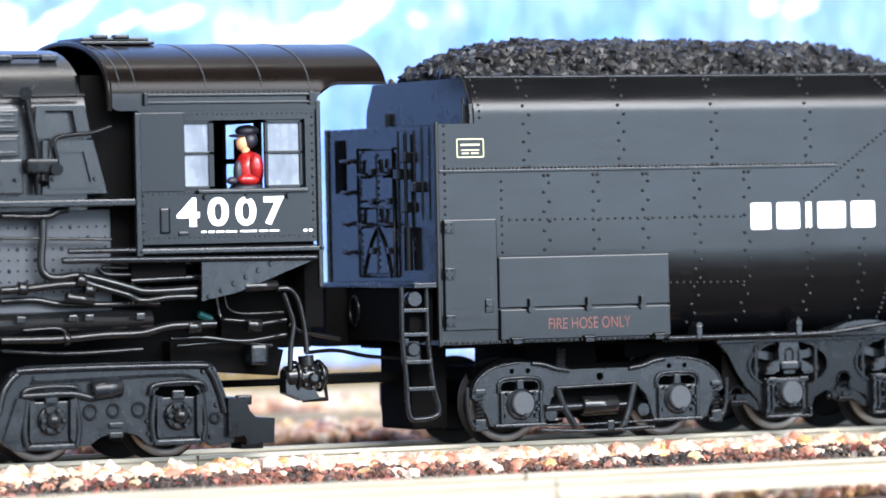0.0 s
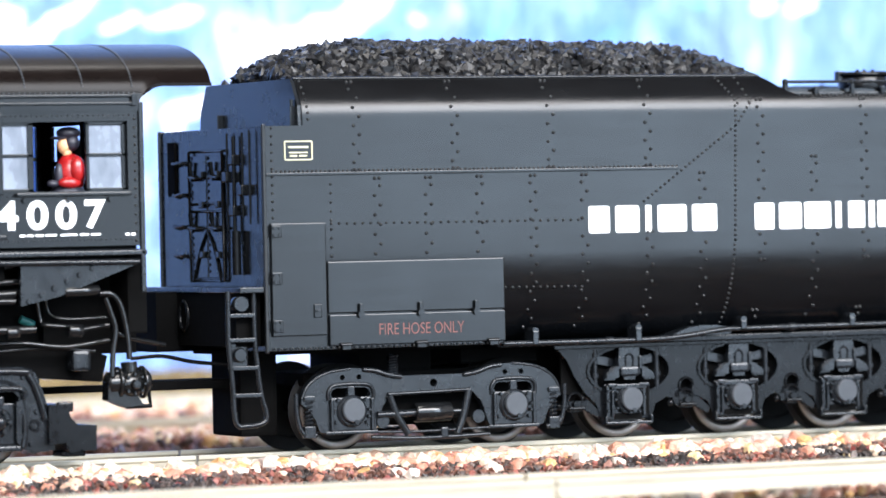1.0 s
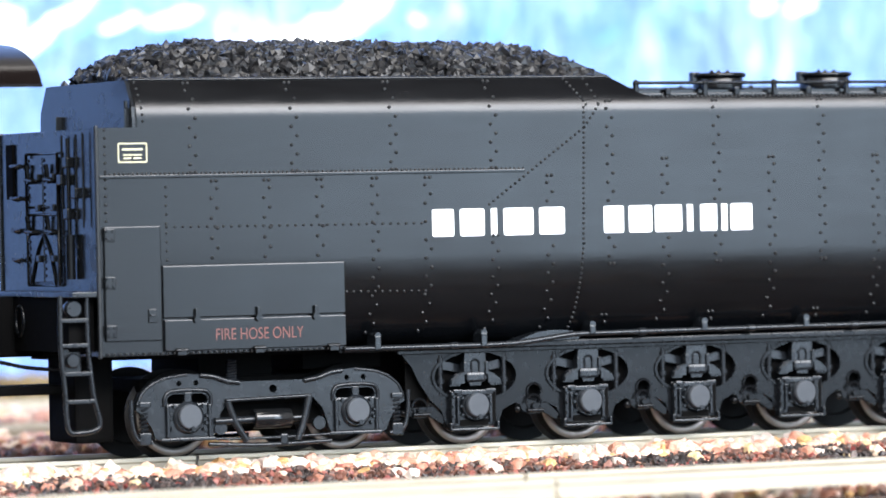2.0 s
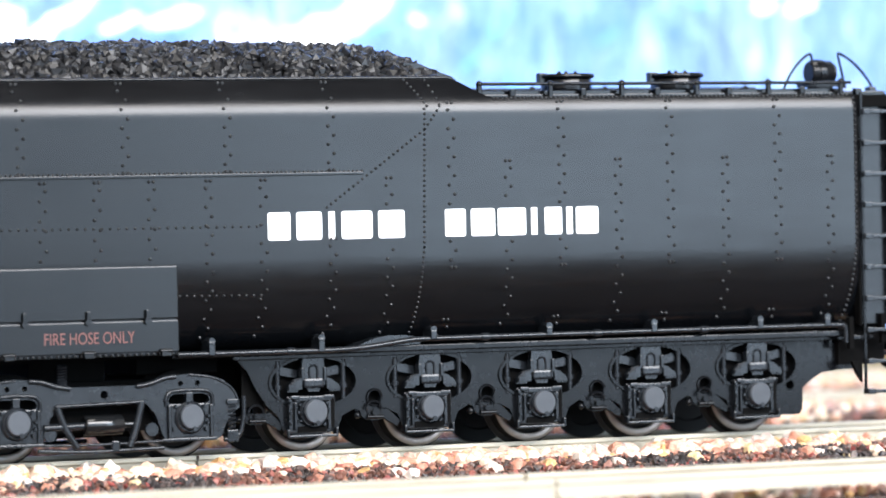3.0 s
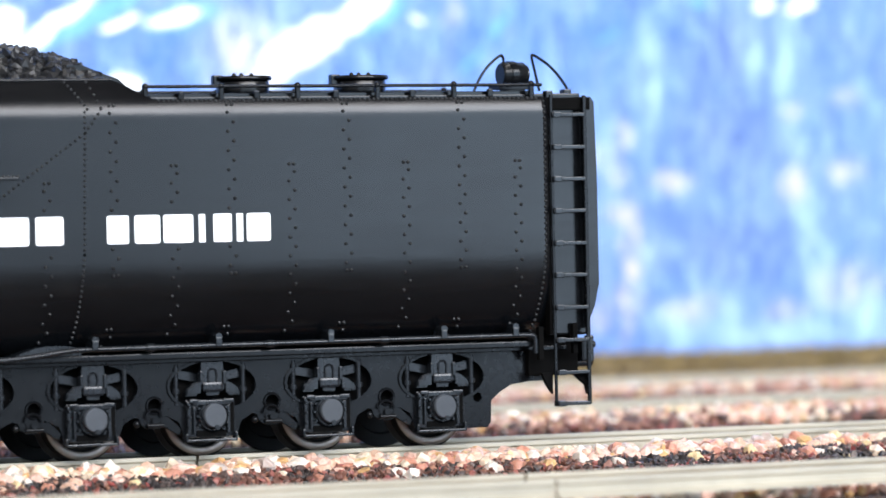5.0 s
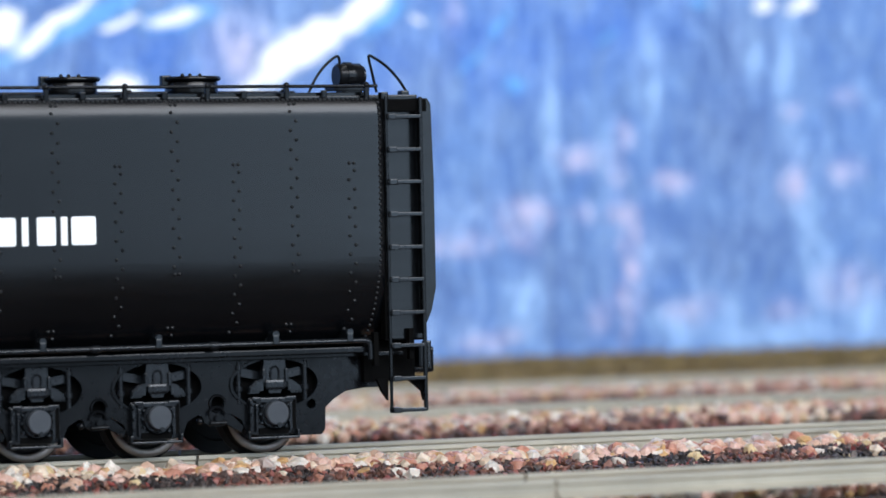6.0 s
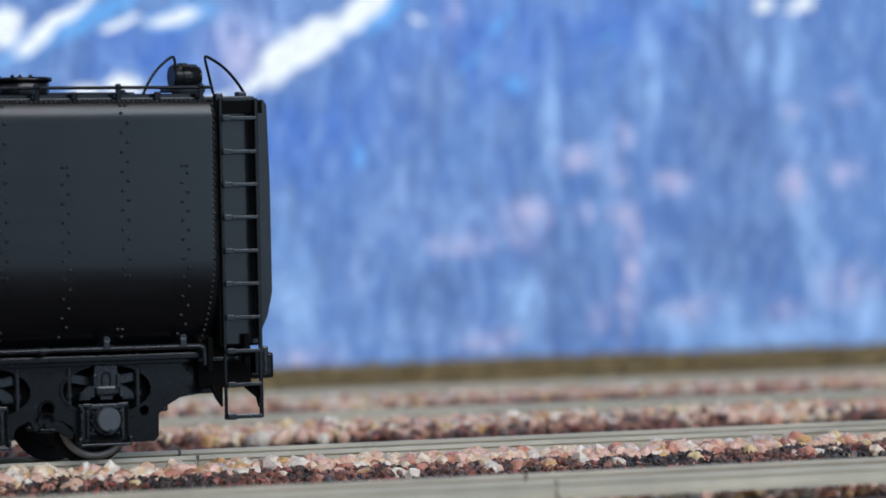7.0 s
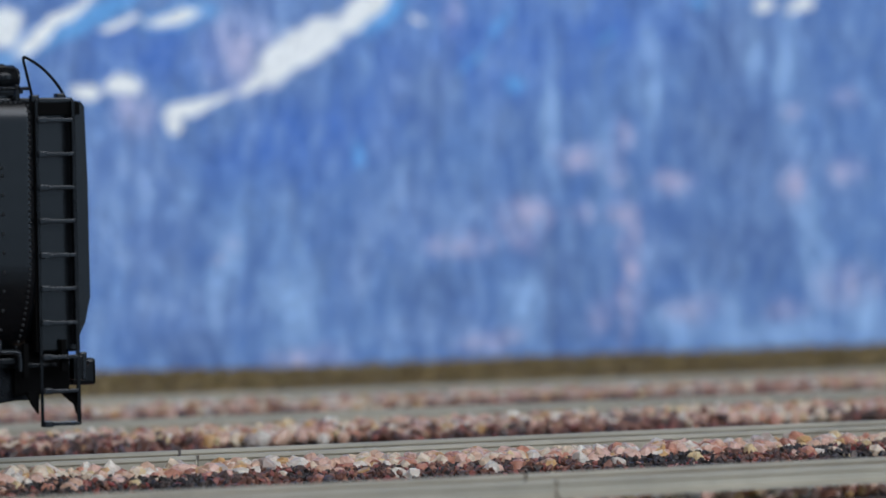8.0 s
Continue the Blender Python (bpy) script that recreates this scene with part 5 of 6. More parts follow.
    part("roof_hatch", bm, BLACK, roof, "sliding ventilator hatch")
    bm = bmesh.new()
    box(bm, -51.0, -21.5, -18.9, -14, 29.9, 30.6, 0.15)
    tube(bm, [(-62.5, -18, 29.3), (-22.3, -18, 28.9)], 0.5, 8, False)
    tube(bm, [(-61.6, -18, 30.6), (-22.5, -18, 30.4)], 0.42, 8, False)
    part("cab_sill", bm, GREY, loco)


def firebox():
    bm = bmesh.new()
    prof = [(-15.6, 36.5)] + [(-15.8, 42.0), (-15.9, 48.0)] + [(-15.9 + 15.9 * (1 - math.cos(radians(a))), 50.0 + 10.2 * math.sin(radians(a))) for a in range(0, 91, 9)]
    full = prof + [(-y, z) for y, z in prof[::-1][1:]]
    rings = [[bm.verts.new((x, y, z)) for y, z in full] for x in (-130, -57.6)]
    for i in range(len(full)):
        bm.faces.new((rings[0][i], rings[0][(i + 1) % len(full)], rings[1][(i + 1) % len(full)], rings[1][i]))
    bm.faces.new(rings[1])
    bm.faces.new(rings[0][::-1])
    bmesh.ops.recalc_face_normals(bm, faces=bm.faces)
    fb = part("firebox", bm, JACKET, loco, "rounded black firebox jacket", 40, True)
    for x0, x1, z0, z1 in ((-130, -67.7, 38.9, 44.0), (-130, -68.1, 47.8, 51.2), (-62.2, -54.6, 39.3, 49.8)):
        bm = bmesh.new()
        if x1 > -60:
            plate(bm, [(-64.8, 38.9), (-54.9, 38.9), (-55.1, 39.9), (-56.9, 46.6), (-64.6, 46.6)], [], -16.7, -15.6)
            plate(bm, [(-63.9, 39.7), (-56.4, 39.7), (-57.8, 45.6), (-63.8, 45.6)], [[(-62.9, 40.5), (-57.4, 40.5), (-58.5, 44.9), (-62.8, 44.9)]], -17.1, -16.6)
            plate(bm, [(-66.0, 46.9), (-57.2, 46.9), (-58.2, 51.6), (-65.6, 51.6)], [[(-64.4, 47.7), (-59.4, 47.7), (-60.0, 50.9), (-64.2, 50.9)]], -16.9, -15.8)
        else:
            box(bm, x0, x1, -16.7, -15.6, z0, z1, 0.3)
        part("jacket_panel", bm, JACKET, fb)
    bm = bmesh.new()
    box(bm, -74, -68.5, -17.4, -15.6, 44.3, 47.5, 0.25)
    box(bm, -73.6, -69.2, -17.6, -17.2, 44.8, 45.1, 0.1)
    box(bm, -73.6, -69.0, -17.6, -17.2, 46.6, 46.9, 0.1)
    for z in (48.4, 49.3, 50.2):
        box(bm, -80, -69.0, -17.0, -16.5, z, z + 0.35, 0.1)
    for x in (-72.0, -69.0, -63.4, -56.9):
        rivet(bm, Vector((x, -17.2, 41.0)), Vector((0, -1, 0)), 0.35, 0.3)
    part("name_panel", bm, JACKET, fb)
    bm = bmesh.new()
    tube(bm, [(-67.2, -17, 53.7), (-66.8, -17, 50.6), (-66.2, -17, 47.4), (-65.8, -17.2, 43.7), (-65.7, -17.2, 38.8)], 0.55, 8)
    tube(bm, [(-71.0, -17, 52.9), (-58.2, -17, 53.1)], 0.3, 8, False)
    cyl(bm, (-66.8, -16, 53.5), (-67.5, -17.6, 53.4), 0.95, 12)
    box(bm, -67.6, -62.6, -18.2, -16.6, 41.8, 44.0, 0.4)
    cyl(bm, (-62.2, -16, 42.5), (-63.4, -19, 42.4), 0.9, 10)
    cyl(bm, (-65.7, -16, 42.7), (-66.9, -19, 42.6), 0.6, 10)
    cyl(bm, (-64.4, -16, 43.3), (-65.2, -18, 40.4), 0.8, 10)
    tube(bm, [(-62.8, -17.6, 43.7), (-62.9, -17.6, 46.9), (-57.5, -17.6, 47.6), (-54.4, -17.6, 48.5)], 0.32, 8)
    part("valve_gear", bm, PIPE, fb)
    bm = bmesh.new()
    for x in (-130, -100):
        tube(bm, [(x, -9.6, 58.9), (-60, -9.6, 58.9)], 0.35, 8, False)
    for x in (-69.0, -62.0):
        box(bm, x, x + 2.6, -10.2, -9.0, 58.3, 59.2, 0.2)
    part("handrail", bm, GREY, fb)
    # running board
    bm = bmesh.new()
    box(bm, -130, -50.0, -18.6, -14.5, 37.0, 38.0, 0.2)
    part("running_board", bm, GREY, loco)
    # stayed lower sheet with bolt heads
    bm = bmesh.new()
    box(bm, -130, -53.5, -14.4, -11, 20, 36.6, 0.2)
    sheet = part("firebox_sheet", bm, HUB, loco, "pale grey stayed firebox sheet")
    bm = bmesh.new()
    for i in range(18):
        for j in range(7):
            x, z = -77.5 + i * 1.36, 24.8 + j * 1.55
            rivet(bm, Vector((x, -14.4, z)), Vector((0, -1, 0)), 0.36 if (i + 2 * j) % 5 == 0 else 0.2, 0.25)
    tagged(part("stay_bolts", bm, GREY, sheet), kind="stuff")
    bm = bmesh.new()
    box(bm, -58.0, -48.8, -14, 14, 20, 37, 0)
    box(bm, -58, -50.4, -15, 15, 37, 56)
    part("backhead", bm, UNDER, loco)


def pipework():
    runs = (
        (0.50, [(-71.2, -16.5, 35.9), (-64.3, -16.5, 35.7), (-62.6, -16.5, 36.4), (-60.8, -16, 36.6)]),
        (0.24, [(-71.1, -16, 32.7), (-54.1, -16, 32.2)]),
        (0.62, [(-64.6, -16, 36.0), (-64.7, -16, 32.8), (-65.1, -16.2, 28.7), (-64.3, -16.4, 27.1), (-62.4, -16.5, 26.8), (-59.7, -16.5, 27.1), (-55.8, -16.5, 26.3), (-51.4, -16.5, 25.1), (-48.8, -16.5, 24.5), (-41.2, -16.5, 24.7)]),
        (0.50, [(-59.4, -16.8, 27.1), (-58.6, -16.8, 26.1), (-55.5, -16.8, 25.1), (-52.0, -16.8, 24.1), (-49.8, -16.8, 23.2), (-45.4, -16.8, 23.6), (-41.4, -16.8, 23.6)]),
        (0.62, [(-71.5, -16.5, 25.2), (-67.2, -16.5, 25.4), (-62.8, -16.5, 25.8), (-59.3, -16.5, 25.9)]),
        (0.42, [(-55.8, -15.5, 27.8), (-54.9, -15.5, 27.2), (-52.3, -15.5, 27.0), (-47.4, -15.5, 27.2)]),
        (0.35, [(-55.2, -15, 28.1), (-49.0, -15, 28.0)]),
        (0.48, [(-51.0, -15.5, 26.1), (-40.3, -15.5, 26.4)]),
        (0.62, [(-71.7, -16.5, 18.1), (-62.6, -16.5, 18.0), (-56.0, -16.5, 18.4), (-49.8, -16.5, 18.5), (-45.4, -16.5, 19.4), (-38.2, -16.5, 19.5)]),
        (0.30, [(-68.0, -16, 19.4), (-62.1, -16, 19.4), (-61.5, -16, 17.0)]),
        (0.35, [(-36.6, -13, 23.9), (-35.9, -13, 20.5), (-35.3, -14, 20.0), (-30.8, -14, 19.6)]),
        (0.35, [(-30.8, -15, 19.2), (-28.5, -15, 19.5), (-26.2, -15, 19.8)]),
        (0.45, [(-28.4, -17, 24.4), (-26.5, -17, 24.3), (-25.2, -17, 22.8), (-24.4, -17, 19.8), (-24.0, -17, 16.9), (-23.9, -17, 14.8)]),
        (0.42, [(-27.6, -17.4, 23.8), (-26.8, -17.4, 21.6), (-26.1, -17.4, 19.1), (-26.6, -17.4, 15.8), (-26.8, -17.4, 12.4)]),
    )
    runs += (
        (0.38, [(-44.3, -14, 17.5), (-39.0, -14, 17.5), (-32.7, -14, 16.8), (-25.8, -14, 17.6)]),
        (0.32, [(-43.0, -13, 16.4), (-34.9, -13, 16.7), (-27.7, -13, 16.0)]),
        (0.45, [(-48.6, -15, 24.9), (-44.6, -15, 24.1), (-40.1, -15, 25.0)]),
        (0.30, [(-55.1, -15, 29.1), (-48.1, -15, 28.3), (-40.9, -15, 28.5)]),
        (0.40, [(-70.7, -14, 16.5), (-60.3, -14, 15.8), (-48.8, -14, 16.1)]),
        (0.28, [(-34.8, -12, 23.8), (-34.2, -12, 21.7), (-32.1, -13, 20.8), (-26.2, -14, 20.9)]),
        (0.35, [(-25.3, -14, 19.0), (-22.6, -14, 17.8), (-16.2, -12, 16.6)]),
        (0.5, [(-71.0, -15, 23.6), (-65.8, -15, 23.7), (-60.5, -15, 22.9), (-46.4, -15, 22.7)]),
    )
    for r, pts in runs:
        bm = bmesh.new()
        tube(bm, pts, r, 8)
        part("pipe", bm, GLOSS, loco)
    bm = bmesh.new()
    for a, b, r in (((-68.9, -16.5, 25.4), (-67.5, -16.5, 25.4), 1.0), ((-60.0, -16.8, 26.6), (-58.6, -16.8, 26.1), 1.0), ((-58.8, -16.8, 25.1), (-57.2, -16.8, 24.8), 0.9), ((-62.1, -16.5, 17.9), (-61.1, -16.5, 18.0), 0.95), ((-42.7, -16.5, 19.1), (-40.7, -16.5, 19.2), 1.0), ((-32.6, -15, 19.2), (-30.3, -15, 19.1), 1.0), ((-61.5, -16.5, 24.0), (-57.2, -16.5, 23.4), 0.8), ((-33.8, -17, 24.8), (-28.4, -17, 24.9), 0.8)):
        cyl(bm, a, b, r, 10, bevel=0.15)
    part("pipe_joint", bm, GLOSS, loco)
    # ashpan bar and frame
    bm = bmesh.new()
    cyl(bm, (-130, -14.2, 20.0), (-47.5, -14.2, 20.3), 1.75, 16, bevel=0.3)
    for x in (-69, -61, -58.5, -50.5):
        box(bm, x, x + 1.3, -16.5, -15.8, 20.4, 21.4, 0.15)
    for x0, x1 in ((-72, -60), (-58, -53), (-50, -48.4)):
        box(bm, x0, x1, -16.3, -15.5, 17.9, 18.6, 0.15)
    part("ashpan", bm, GLOSS, loco)
    bm = bmesh.new()
    box(bm, -130, -34, -7, 7, 11.5, 30)
    box(bm, -51, -42.5, -16, 14, 26.5, 30)
    box(bm, -50, -22.5, -15, 15, 28.4, 30)
    box(bm, -34.0, -19.5, -9, 12, 15.5, 30)
    plate(bm, [(-42.7, 17.0), (-30.0, 17.0), (-24.5, 15.2), (-25.5, 11.4), (-33.8, 12.1), (-42.7, 14.1)], [], -10, -4)
    part("main_frame", bm, UNDER, loco)
    bm = bmesh.new()
    box(bm, -23.5, -20.5, -16, 16, 18.5, 30.5, 0.3)
    part("rear_drop_plate", bm, UNDER, loco)
    # gusset with rivets under the cab
    bm = bmesh.new()
    plate(bm, [(-40.6, 28.7), (-22.5, 28.6), (-34.9, 24.1), (-40.7, 22.9)], [], -17.6, -16.8)
    for k in range(6):
        rivet(bm, Vector((-39.6 + k * 1.98, -17.6, 23.5 + k * 0.92)), Vector((0, -1, 0)), 0.45, 0.35)
    part("gusset", bm, GREY, loco)
    bm = bmesh.new()
    cyl(bm, (-37.2, -8, 20.9), (-35.2, -8, 20.0), 0.6, 8)
    part("wire", bm, COPPER, loco, "teal insulated wire")
    # hose pump hung below the cab
    bm = bmesh.new()
    bmesh.ops.create_uvsphere(bm, u_segments=20, v_segments=14, radius=2.2, matrix=Matrix.Translation((-23.5, -16, 11.2)) @ Matrix.Diagonal((1.15, 1, 1.0, 1)))
    cyl(bm, (-27.3, -16, 11.3), (-20.5, -16, 11.6), 1.7, 14, bevel=0.4)
    cyl(bm, (-23.6, -16, 14.4), (-23.5, -16, 12.7), 1.2, 10)
    plate(bm, [(-27.3, 12.0), (-23.2, 10.2), (-21.9, 8.1), (-24.6, 7.8), (-27.4, 9.0)], [], -17.2, -14.8)
    pump = part("hose_pump", bm, GLOSS, loco, "glossy black injector pump", 50, True)
    for x, r in ((-25.4, 2.1), (-21.6, 2.15)):
        bm = bmesh.new()
        tube(bm, [(x, -16 + r * math.cos(k * math.pi / 9), 11.4 + r * math.sin(k * math.pi / 9)) for k in range(19)], 0.3, 8, False)
        part("flange", bm, GLOSS, pump)
    bm = bmesh.new()
    for k in range(8):
        a = k * math.pi / 4
        rivet(bm, Vector((-23.5 + 1.55 * math.cos(a), -17.9, 11.2 + 1.4 * math.sin(a))), Vector((0, -1, 0)), 0.34, 0.5)
    cyl(bm, (-23.5, -17.6, 11.2), (-23.5, -18.9, 11.2), 0.75, 12, bevel=0.2)
    part("pump_cover", bm, GLOSS, pump)
    bm = bmesh.new()
    tube(bm, [(-21.8, -16, 10.8), (-20.7, -16, 10.6), (-20.3, -16, 7.9), (-24.2, -16, 7.9)], 0.4, 8, False)
    part("stirrup", bm, PIPE, loco)
    bm = bmesh.new()
    box(bm, -31.2, -28.4, -13.5, -10, 13.2, 16.2, 0.5)
    part("junction_box", bm, GREY, loco)
    bm = bmesh.new()
    box(bm, -34, -2.5, -1.6, 1.6, 9.6, 10.6, 0.2)
    part("drawbar", bm, UNDER, loco)


def trailing_truck():
    # cast frame
    out = [(-72.5, 5.0), (-71.4, 9.6), (-69.6, 13.2), (-67.2, 14.2), (-55.0, 14.3), (-39.6, 14.1), (-37.6, 13.2), (-36.4, 10.4), (-35.2, 6.6), (-34.8, 2.0), (-38.2, 1.6), (-39.0, 2.2), (-48.4, 2.2), (-50.0, 3.6), (-52.6, 4.3), (-55.8, 3.6), (-57.6, 2.4), (-68.8, 2.0), (-70.6, 3.0)]
    holes = []
    for h in (-63.5, -43.7):
        holes.append([(h + x, z) for x, z in ((-3.4, 8.9), (3.4, 8.9), (3.6, 9.8), (2.6, 10.6), (-2.6, 10.6), (-3.6, 9.8))])
    for s in (-1, 1):
        bm = bmesh.new()
        plate(bm, out, holes, s * 14.6, s * 13.0)
        fr = part("truck_frame", bm, GREY, loco, "cast black trailing truck frame")
        bm = bmesh.new()
        tube(bm, [(-71.6, s * 14.7, 7.4), (-70.6, s * 14.7, 10.8), (-68.6, s * 14.7, 13.0), (-66, s * 14.7, 13.6), (-41.0, s * 14.7, 13.5), (-38.6, s * 14.7, 12.6), (-37.2, s * 14.7, 9.8), (-36.2, s * 14.7, 6.4)], 0.55, 8)
        tube(bm, [(-66.5, s * 14.8, 11.8), (-46, s * 14.8, 12.2), (-41.2, s * 14.8, 11.7), (-39.6, s * 14.8, 9.5), (-39.6, s * 14.8, 3.6)], 0.24, 6)
        part("frame_rib", bm, GREY, fr)
        for h in (-63.5, -43.7):
            bm = bmesh.new()
            box(bm, h - 2.7, h + 2.7, *sorted((s * 14.5, s * 14.8)), 3.0, 9.0, 0.2)
            for dx in (-3.5, 2.8):
                plate(bm, [(h + dx, 9.2), (h + dx + 0.8, 9.2), (h + dx + 0.75, 4.0), (h + dx + 0.4, 2.9), (h + dx - 0.1, 3.6)], [], s * 15.5, s * 14.5)
            box(bm, h - 1.0, h + 1.0, *sorted((s * 14.5, s * 15.3)), 8.6, 10.0, 0.25)
            for dx in (-4.2, 4.2):
                tube(bm, [(h + dx * 0.86, s * 14.9, 9.4), (h + dx, s * 14.9, 5.2), (h + dx * 0.92, s * 14.9, 2.6)], 0.5, 8)
            tube(bm, [(h - 4.4, s * 14.9, 9.4), (h - 3.4, s * 15.0, 10.9), (h + 3.4, s * 15.0, 11.0), (h + 4.4, s * 14.9, 9.6)], 0.42, 8)
            box(bm, h - 3.8, h + 3.8, *sorted((s * 14.4, s * 15.0)), 2.0, 2.8, 0.2)
            part("axle_box", bm, GREY, fr)
            bm = bmesh.new()
            cyl(bm, (h, s * 14.7, 6.3), (h, s * 15.4, 6.3), 2.2, 22, bevel=0.3)
            ball(bm, (h, s * 15.6, 6.3), 1.25)
            for k in range(6):
                a = k * math.pi / 3
                cyl(bm, (h + 1.6 * math.cos(a), s * 15.2, 6.3 + 1.6 * math.sin(a)), (h + 1.6 * math.cos(a), s * 16.1, 6.3 + 1.6 * math.sin(a)), 0.44, 10, bevel=0.12)
            part("axle_cap", bm, GREY, fr)
        bm = bmesh.new()
        cyl(bm, (-57.2, s * 14.9, 10.3), (-52.6, s * 14.9, 10.8), 1.5, 12, bevel=0.3)
        tube(bm, [(-68.0, s * 14.9, 9.9), (-60.5, s * 14.9, 10.0), (-57.0, s * 14.9, 9.3), (-54.6, s * 14.9, 10.4)], 0.6, 8)
        plate(bm, [(-68.8, 9.6), (-67.4, 9.6), (-68.6, 3.6), (-71.0, 3.6)], [], s * 15.2, s * 14.5)
        for x, z, r in ((-57.4, 7.2, 1.0), (-49.8, 7.3, 1.0), (-53.8, 7.3, 0.9), (-37.8, 5.6, 0.7)):
            pts = [(x + r * math.cos(k * math.pi / 7), s * 14.7, z + r * math.sin(k * math.pi / 7)) for k in range(15)]
            tube(bm, pts, 0.24, 6, False)
        for z in (3.8, 5.2):
            box(bm, -54.6, -52.4, *sorted((s * 14.5, s * 15.0)), z - 0.4, z + 0.4, 0.15)
        for x, z in ((-59.0, 3.4), (-48.6, 5.6), (-48.4, 3.8), (-38.6, 3.0), (-37.6, 7.6), (-39.6, 12.6), (-66, 12.4)):
            rivet(bm, Vector((x, s * 14.7, z)), Vector((0, s, 0)), 0.4, 0.35)
        part("brake_gear", bm, GREY, fr)
    bm = bmesh.new()
    plate(bm, [(-36.0, 8.6), (-33.2, 8.6), (-32.6, 6.6), (-31.6, 5.6), (-28.6, 5.4), (-28.8, 1.8), (-33.0, 1.6), (-33.4, 3.0), (-36.0, 2.8)], [], -15.6, -9)
    box(bm, -34.2, -31.8, -14.8, -13.6, 7.4, 8.9, 0.3)
    box(bm, -33.4, -29.8, -14, -10, 0.9, 1.7, 0.2)
    part("rear_step", bm, PIPE, loco)
    bm = bmesh.new()
    box(bm, -70, -36, -11, 11, 8.5, 11.5, 0.4)
    part("truck_bolster", bm, UNDER, loco)
    for x in (-63.5, -43.7):
        wheel_pair(loco, x)


cab()
firebox()
pipework()
trailing_truck()


def engineer():
    """A small painted driver figure, kept to one plain shape."""
    bm = bmesh.new()
    cx, cy = -31.6, -14.6

    def blob(p, r, idx, sc=(1, 1, 1)):
        vs = bmesh.ops.create_uvsphere(bm, u_segments=14, v_segments=10, radius=r, matrix=Matrix.Translation(p) @ Matrix.Diagonal((*sc, 1)))["verts"]
        for f in {f for v in vs for f in v.link_faces}:
            f.material_index = idx
    blob((cx + 0.1, cy, 41.8), 2.3, 0, (0.98, 0.9, 1.32))
    blob((cx + 0.5, cy - 1.7, 42.4), 1.15, 0, (1, 0.9, 1.7))
    blob((cx - 0.7, cy - 1.7, 40.5), 0.95, 0, (1.9, 0.9, 0.9))
    blob((cx - 1.9, cy - 0.6, 41.6), 0.9, 2, (0.8, 0.9, 2.0))
    blob((cx - 3.2, cy - 1.4, 40.4), 0.7, 2, (1.3, 1, 0.8))
    blob((cx - 0.4, cy, 38.6), 2.2, 2, (1.3, 1, 0.9))
    blob((cx - 0.9, cy, 45.9), 1.1, 1, (0.85, 0.85, 1.1))
    blob((cx - 0.4, cy, 44.8), 0.7, 1, (1, 1, 1))
    blob((cx + 0.3, cy - 0.1, 46.3), 1.25, 2, (0.95, 1.05, 1.0))
    blob((cx - 1.5, cy, 47.0), 0.9, 2, (1.6, 1.2, 0.3))
    blob((cx - 0.1, cy, 47.7), 1.45, 2, (1.25, 1.0, 0.62))
    box(bm, cx - 2.5, cx + 2.0, cy - 1, cy + 2, 31.3, 38.5, 0.3, 2)
    return tagged(mesh("figurine", bm, [BRICKRED, SKIN, NAVY], smooth=True), "seated painted driver figurine in glossy red jacket", "figurine")


figurine = engineer()


# ---- loose ground: ballast, cinders and dry grass ----
def heap(y, front, back, peak):
    """Height of the ballast shoulder: low at its front, rising to the rail behind it."""
    k = max(0.0, min(1.0, (y - front) / (back - front)))
    return -4.2 + (peak + 4.2) * k


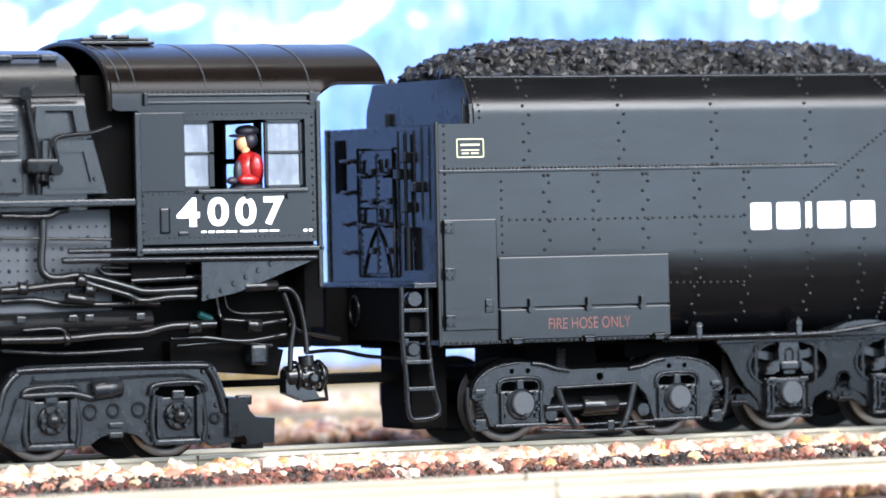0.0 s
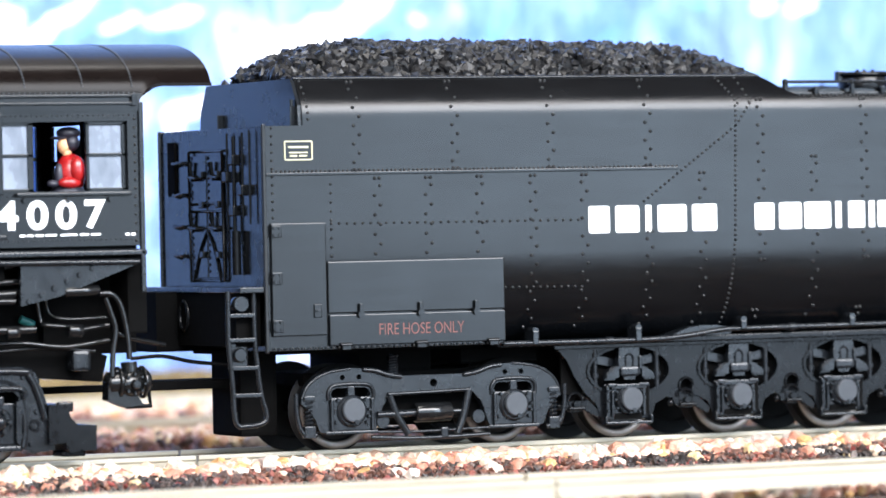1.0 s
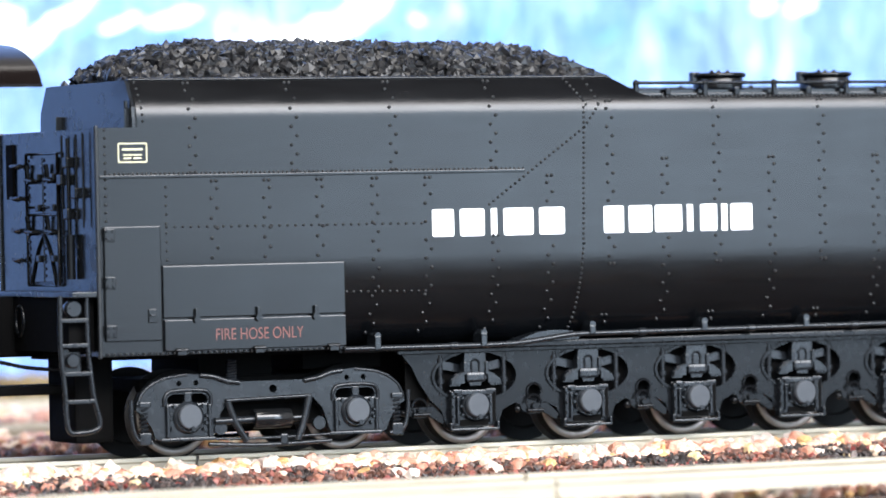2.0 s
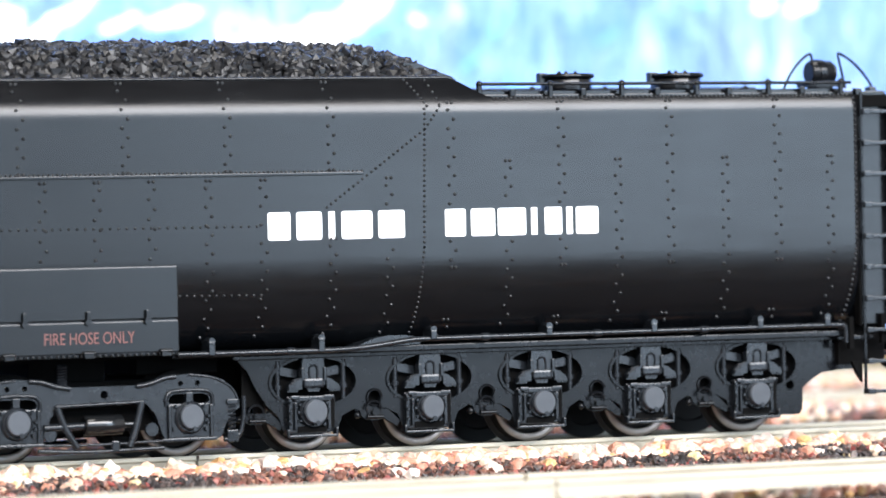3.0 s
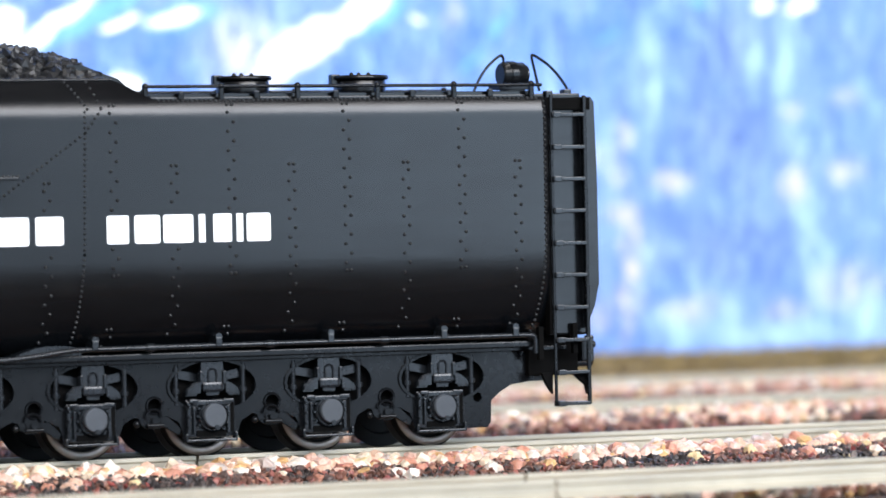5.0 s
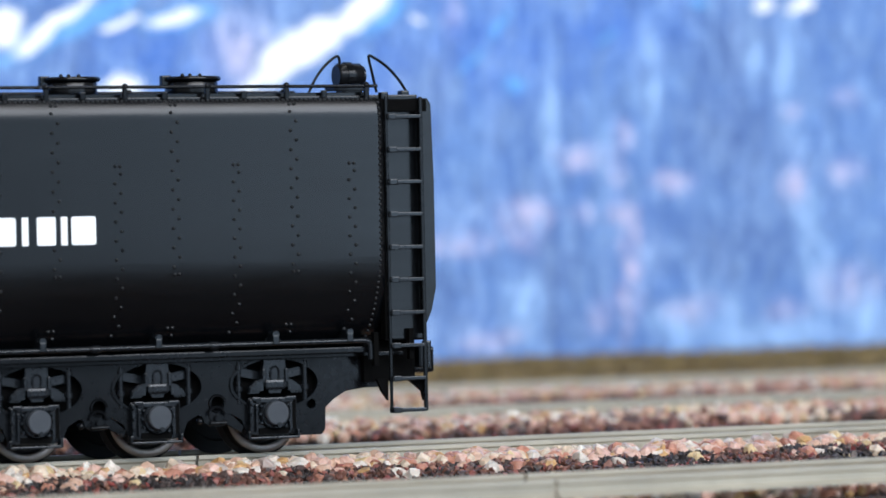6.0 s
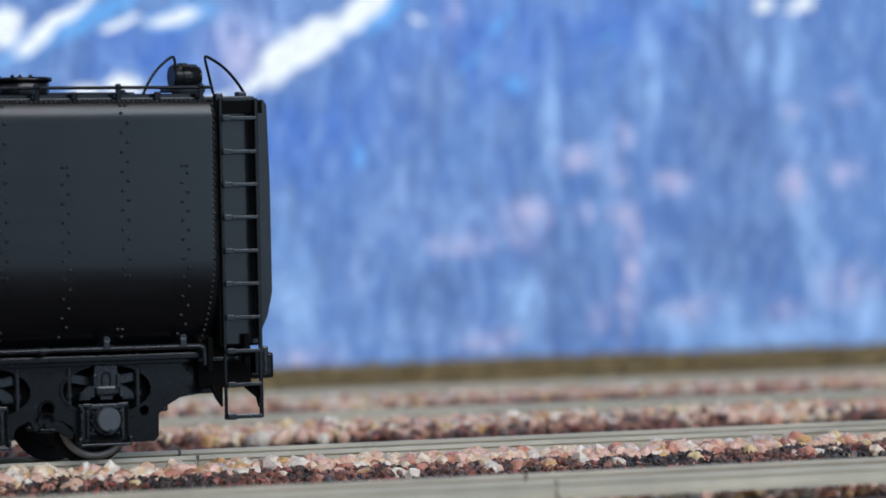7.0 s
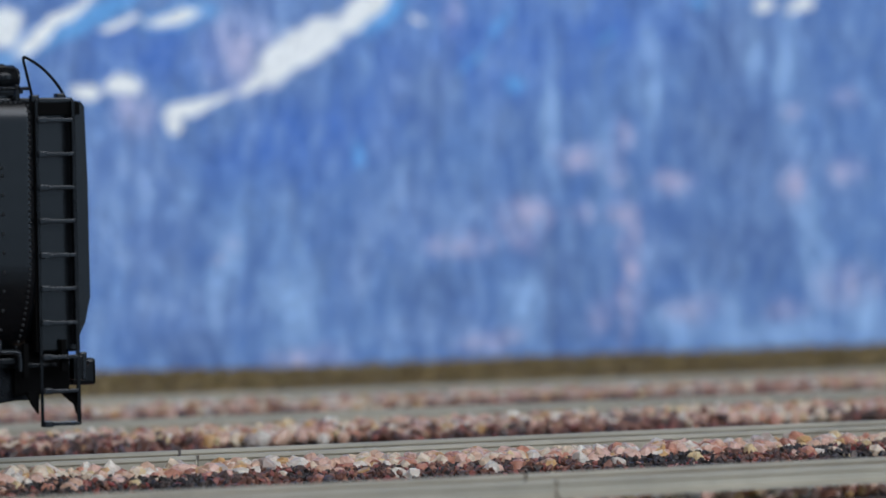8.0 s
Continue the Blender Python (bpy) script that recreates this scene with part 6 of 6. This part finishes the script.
def ballast():
    # between the nearest two tracks, where single stones show
    def split(x):
        """Where stones give way to grit in front of them."""
        return -17.5 + 5.5 * noise.noise(Vector((x * 0.055, 3.1, 0))) + 2.0 * noise.noise(Vector((x * 0.21, 7.7, 0)))

    def near(r):
        x = r.uniform(-110, 175)
        y = -10.9 + (split(x) - 1.5 + 10.9) * r.random() ** 0.8
        if r.random() < 0.10:
            y = r.uniform(-30, -16)
        return (x, y, heap(y, -36, -11.5, -2.3) + r.uniform(-0.4, 0.7))
    clumps("ballast", 1750, near, 1.38, STONE, "pink, cream and rust quartz ballast beside the rail", "ballast", sub=2, jag=0.17, flat=0.85, kinds=60, seed=11)

    def grit(rusty):
        def at(r):
            while True:
                x = r.uniform(-110, 175)
                if (noise.noise(Vector((x * 0.07, 11.3, 0))) + r.uniform(-0.25, 0.25) > 0.08) == rusty:
                    break
            y = split(x) - abs(r.gauss(0, 1)) * 9
            return (x, y, heap(y, -38, -11.5, -2.5) + r.uniform(-0.2, 0.8))
        return at
    clumps("cinders", 6500, grit(False), 0.52, GRIT, "charcoal-black cinder grit in front of the ballast", "cinders", sub=1, jag=0.5, flat=0.55, kinds=40, seed=12)
    clumps("cinders", 4200, grit(True), 0.62, RUST, "rust-red crushed grit in front of the ballast", "cinders", sub=1, jag=0.42, flat=0.65, kinds=40, seed=13)
    for i, (lo, hi, n) in enumerate(((-8.0, 8.0, 1300), (8.0 + 2.4, 24, 1200))):
        def between(r, lo=lo, hi=hi):
            return (r.uniform(-110, 190), r.uniform(lo, hi), -3.4 + r.uniform(-0.5, 0.4))
        clumps("ballast", n, between, 1.0, STONE, "mixed quartz ballast lying within the track", "ballast", sub=1, jag=0.22, kinds=20, seed=20 + i)
    for i, ty in enumerate(TRACKS[2:]):
        def far(r, ty=ty):
            y = ty - 10.4 - 19 * r.random()
            return (r.uniform(-80, 340), y, heap(y, ty - 46, ty - 11, -1.9) + r.uniform(-0.3, 0.5))
        clumps("ballast", 3900, far, 1.35, STONE, "pink and orange quartz ballast beside a rear track", "ballast", sub=1, jag=0.2, kinds=16, seed=31 + i)

        def fargrit(r, ty=ty):
            while True:
                x = r.uniform(-80, 340)
                if noise.noise(Vector((x * 0.03, ty, 0))) + r.uniform(-0.3, 0.3) > 0.0:
                    break
            y = ty - 20 - abs(r.gauss(0, 1)) * 13
            return (x, y, heap(y, ty - 46, ty - 11, -1.9) + r.uniform(-0.2, 1.0))
        clumps("cinders", 2600, fargrit, 0.9, RUST, "rust-brown grit in patches between the rear tracks", "cinders", sub=1, jag=0.38, flat=0.6, kinds=16, seed=41 + i)
    def front(r):
        return (r.uniform(-130, 130), TRACKS[0] + r.uniform(-8, 26), -3.4 + r.uniform(-0.5, 0.6))
    clumps("ballast", 2200, front, 1.1, STONE, "mixed quartz ballast round the nearest track", "ballast", sub=1, jag=0.2, kinds=16, seed=51)


def grass():
    """A low bank of dry straw-coloured fibre along the backdrop."""
    rnd = random.Random(77)
    vs, fs = [], []

    def bank(x, y):
        k = max(0.0, min(1.0, (y - 240) / 60))
        return -4.4 + 5.0 * k + 0.8 * noise.noise(Vector((x, y, 0)) * 0.03)
    for _ in range(15000):
        x, y = rnd.uniform(20, 340), 243 + 88 * rnd.random() ** 0.8
        z = bank(x, y) + rnd.uniform(0, 0.6)
        a, tilt, ln, w = rnd.uniform(0, 6.28), rnd.uniform(-0.2, 0.6), rnd.uniform(1.2, 3.6), rnd.uniform(0.12, 0.3)
        d = Vector((math.cos(a) * math.cos(tilt), math.sin(a) * math.cos(tilt), math.sin(tilt))) * ln
        s = Vector((-math.sin(a), math.cos(a), 0)) * w
        p = Vector((x, y, z))
        b = len(vs)
        vs += [p - s, p + s, p + d + s * 0.4, p + d - s * 0.4, p + d * 0.5 + Vector((0, 0, w * 1.5))]
        fs += [(b, b + 1, b + 4), (b + 1, b + 2, b + 4), (b + 2, b + 3, b + 4), (b + 3, b, b + 4), (b, b + 3, b + 2, b + 1)]
    data = bpy.data.meshes.new("grass")
    data.from_pydata([tuple(v * MM) for v in vs], [], fs)
    data.materials.append(STRAW)
    tagged(new("grass", data), "bank of dry straw-coloured grass fibre below the backdrop", "grass", kind="stuff")
    bm = bmesh.new()
    g = [[bm.verts.new((-600 + 30 * i, 244 + 90 * j / 8, bank(-600 + 30 * i, 244 + 90 * j / 8) - 0.1)) for j in range(9)] for i in range(60)]
    for i in range(59):
        for j in range(8):
            bm.faces.new((g[i][j], g[i + 1][j], g[i + 1][j + 1], g[i][j + 1]))
    tagged(mesh("bank", bm, DRYSOIL), "earth bank under the dry grass", "bank", kind="structure")


ballast()
grass()


# ---- what moves ----
TRAVEL = [(0.0, 0.0), (0.5, -13.91), (1.0, -28.16), (1.5, -41.55), (2.8, -75.57), (3.0, -81.2), (3.5, -96.06), (4.0, -109.16), (4.5, -122.17), (5.0, -135.47), (6.5, -176.57), (7.0, -189.71), (7.5, -203.1), (8.0, -218.4)]
TREAD = 6.13


def travelled(t):
    for (a, x), (b, y) in zip(TRAVEL, TRAVEL[1:]):
        if t <= b:
            return x + (y - x) * (t - a) / (b - a)
    return TRAVEL[-1][1]


def motions():
    for thing in RIDERS:
        o = thing.matrix_basis.translation.copy()
        walk(thing, [(t, pose(o.x + d * MM, o.y, o.z)) for t, d in TRAVEL])
    steps = [k * 0.25 for k in range(33)]
    for w in WHEELS:
        o = w.matrix_basis.translation.copy()
        walk(w, [(t, pose(o.x, o.y, o.z, 0, math.degrees(travelled(t) / TREAD), 0)) for t in steps])


RIDERS = [tender, loco, coal, figurine]

motions()
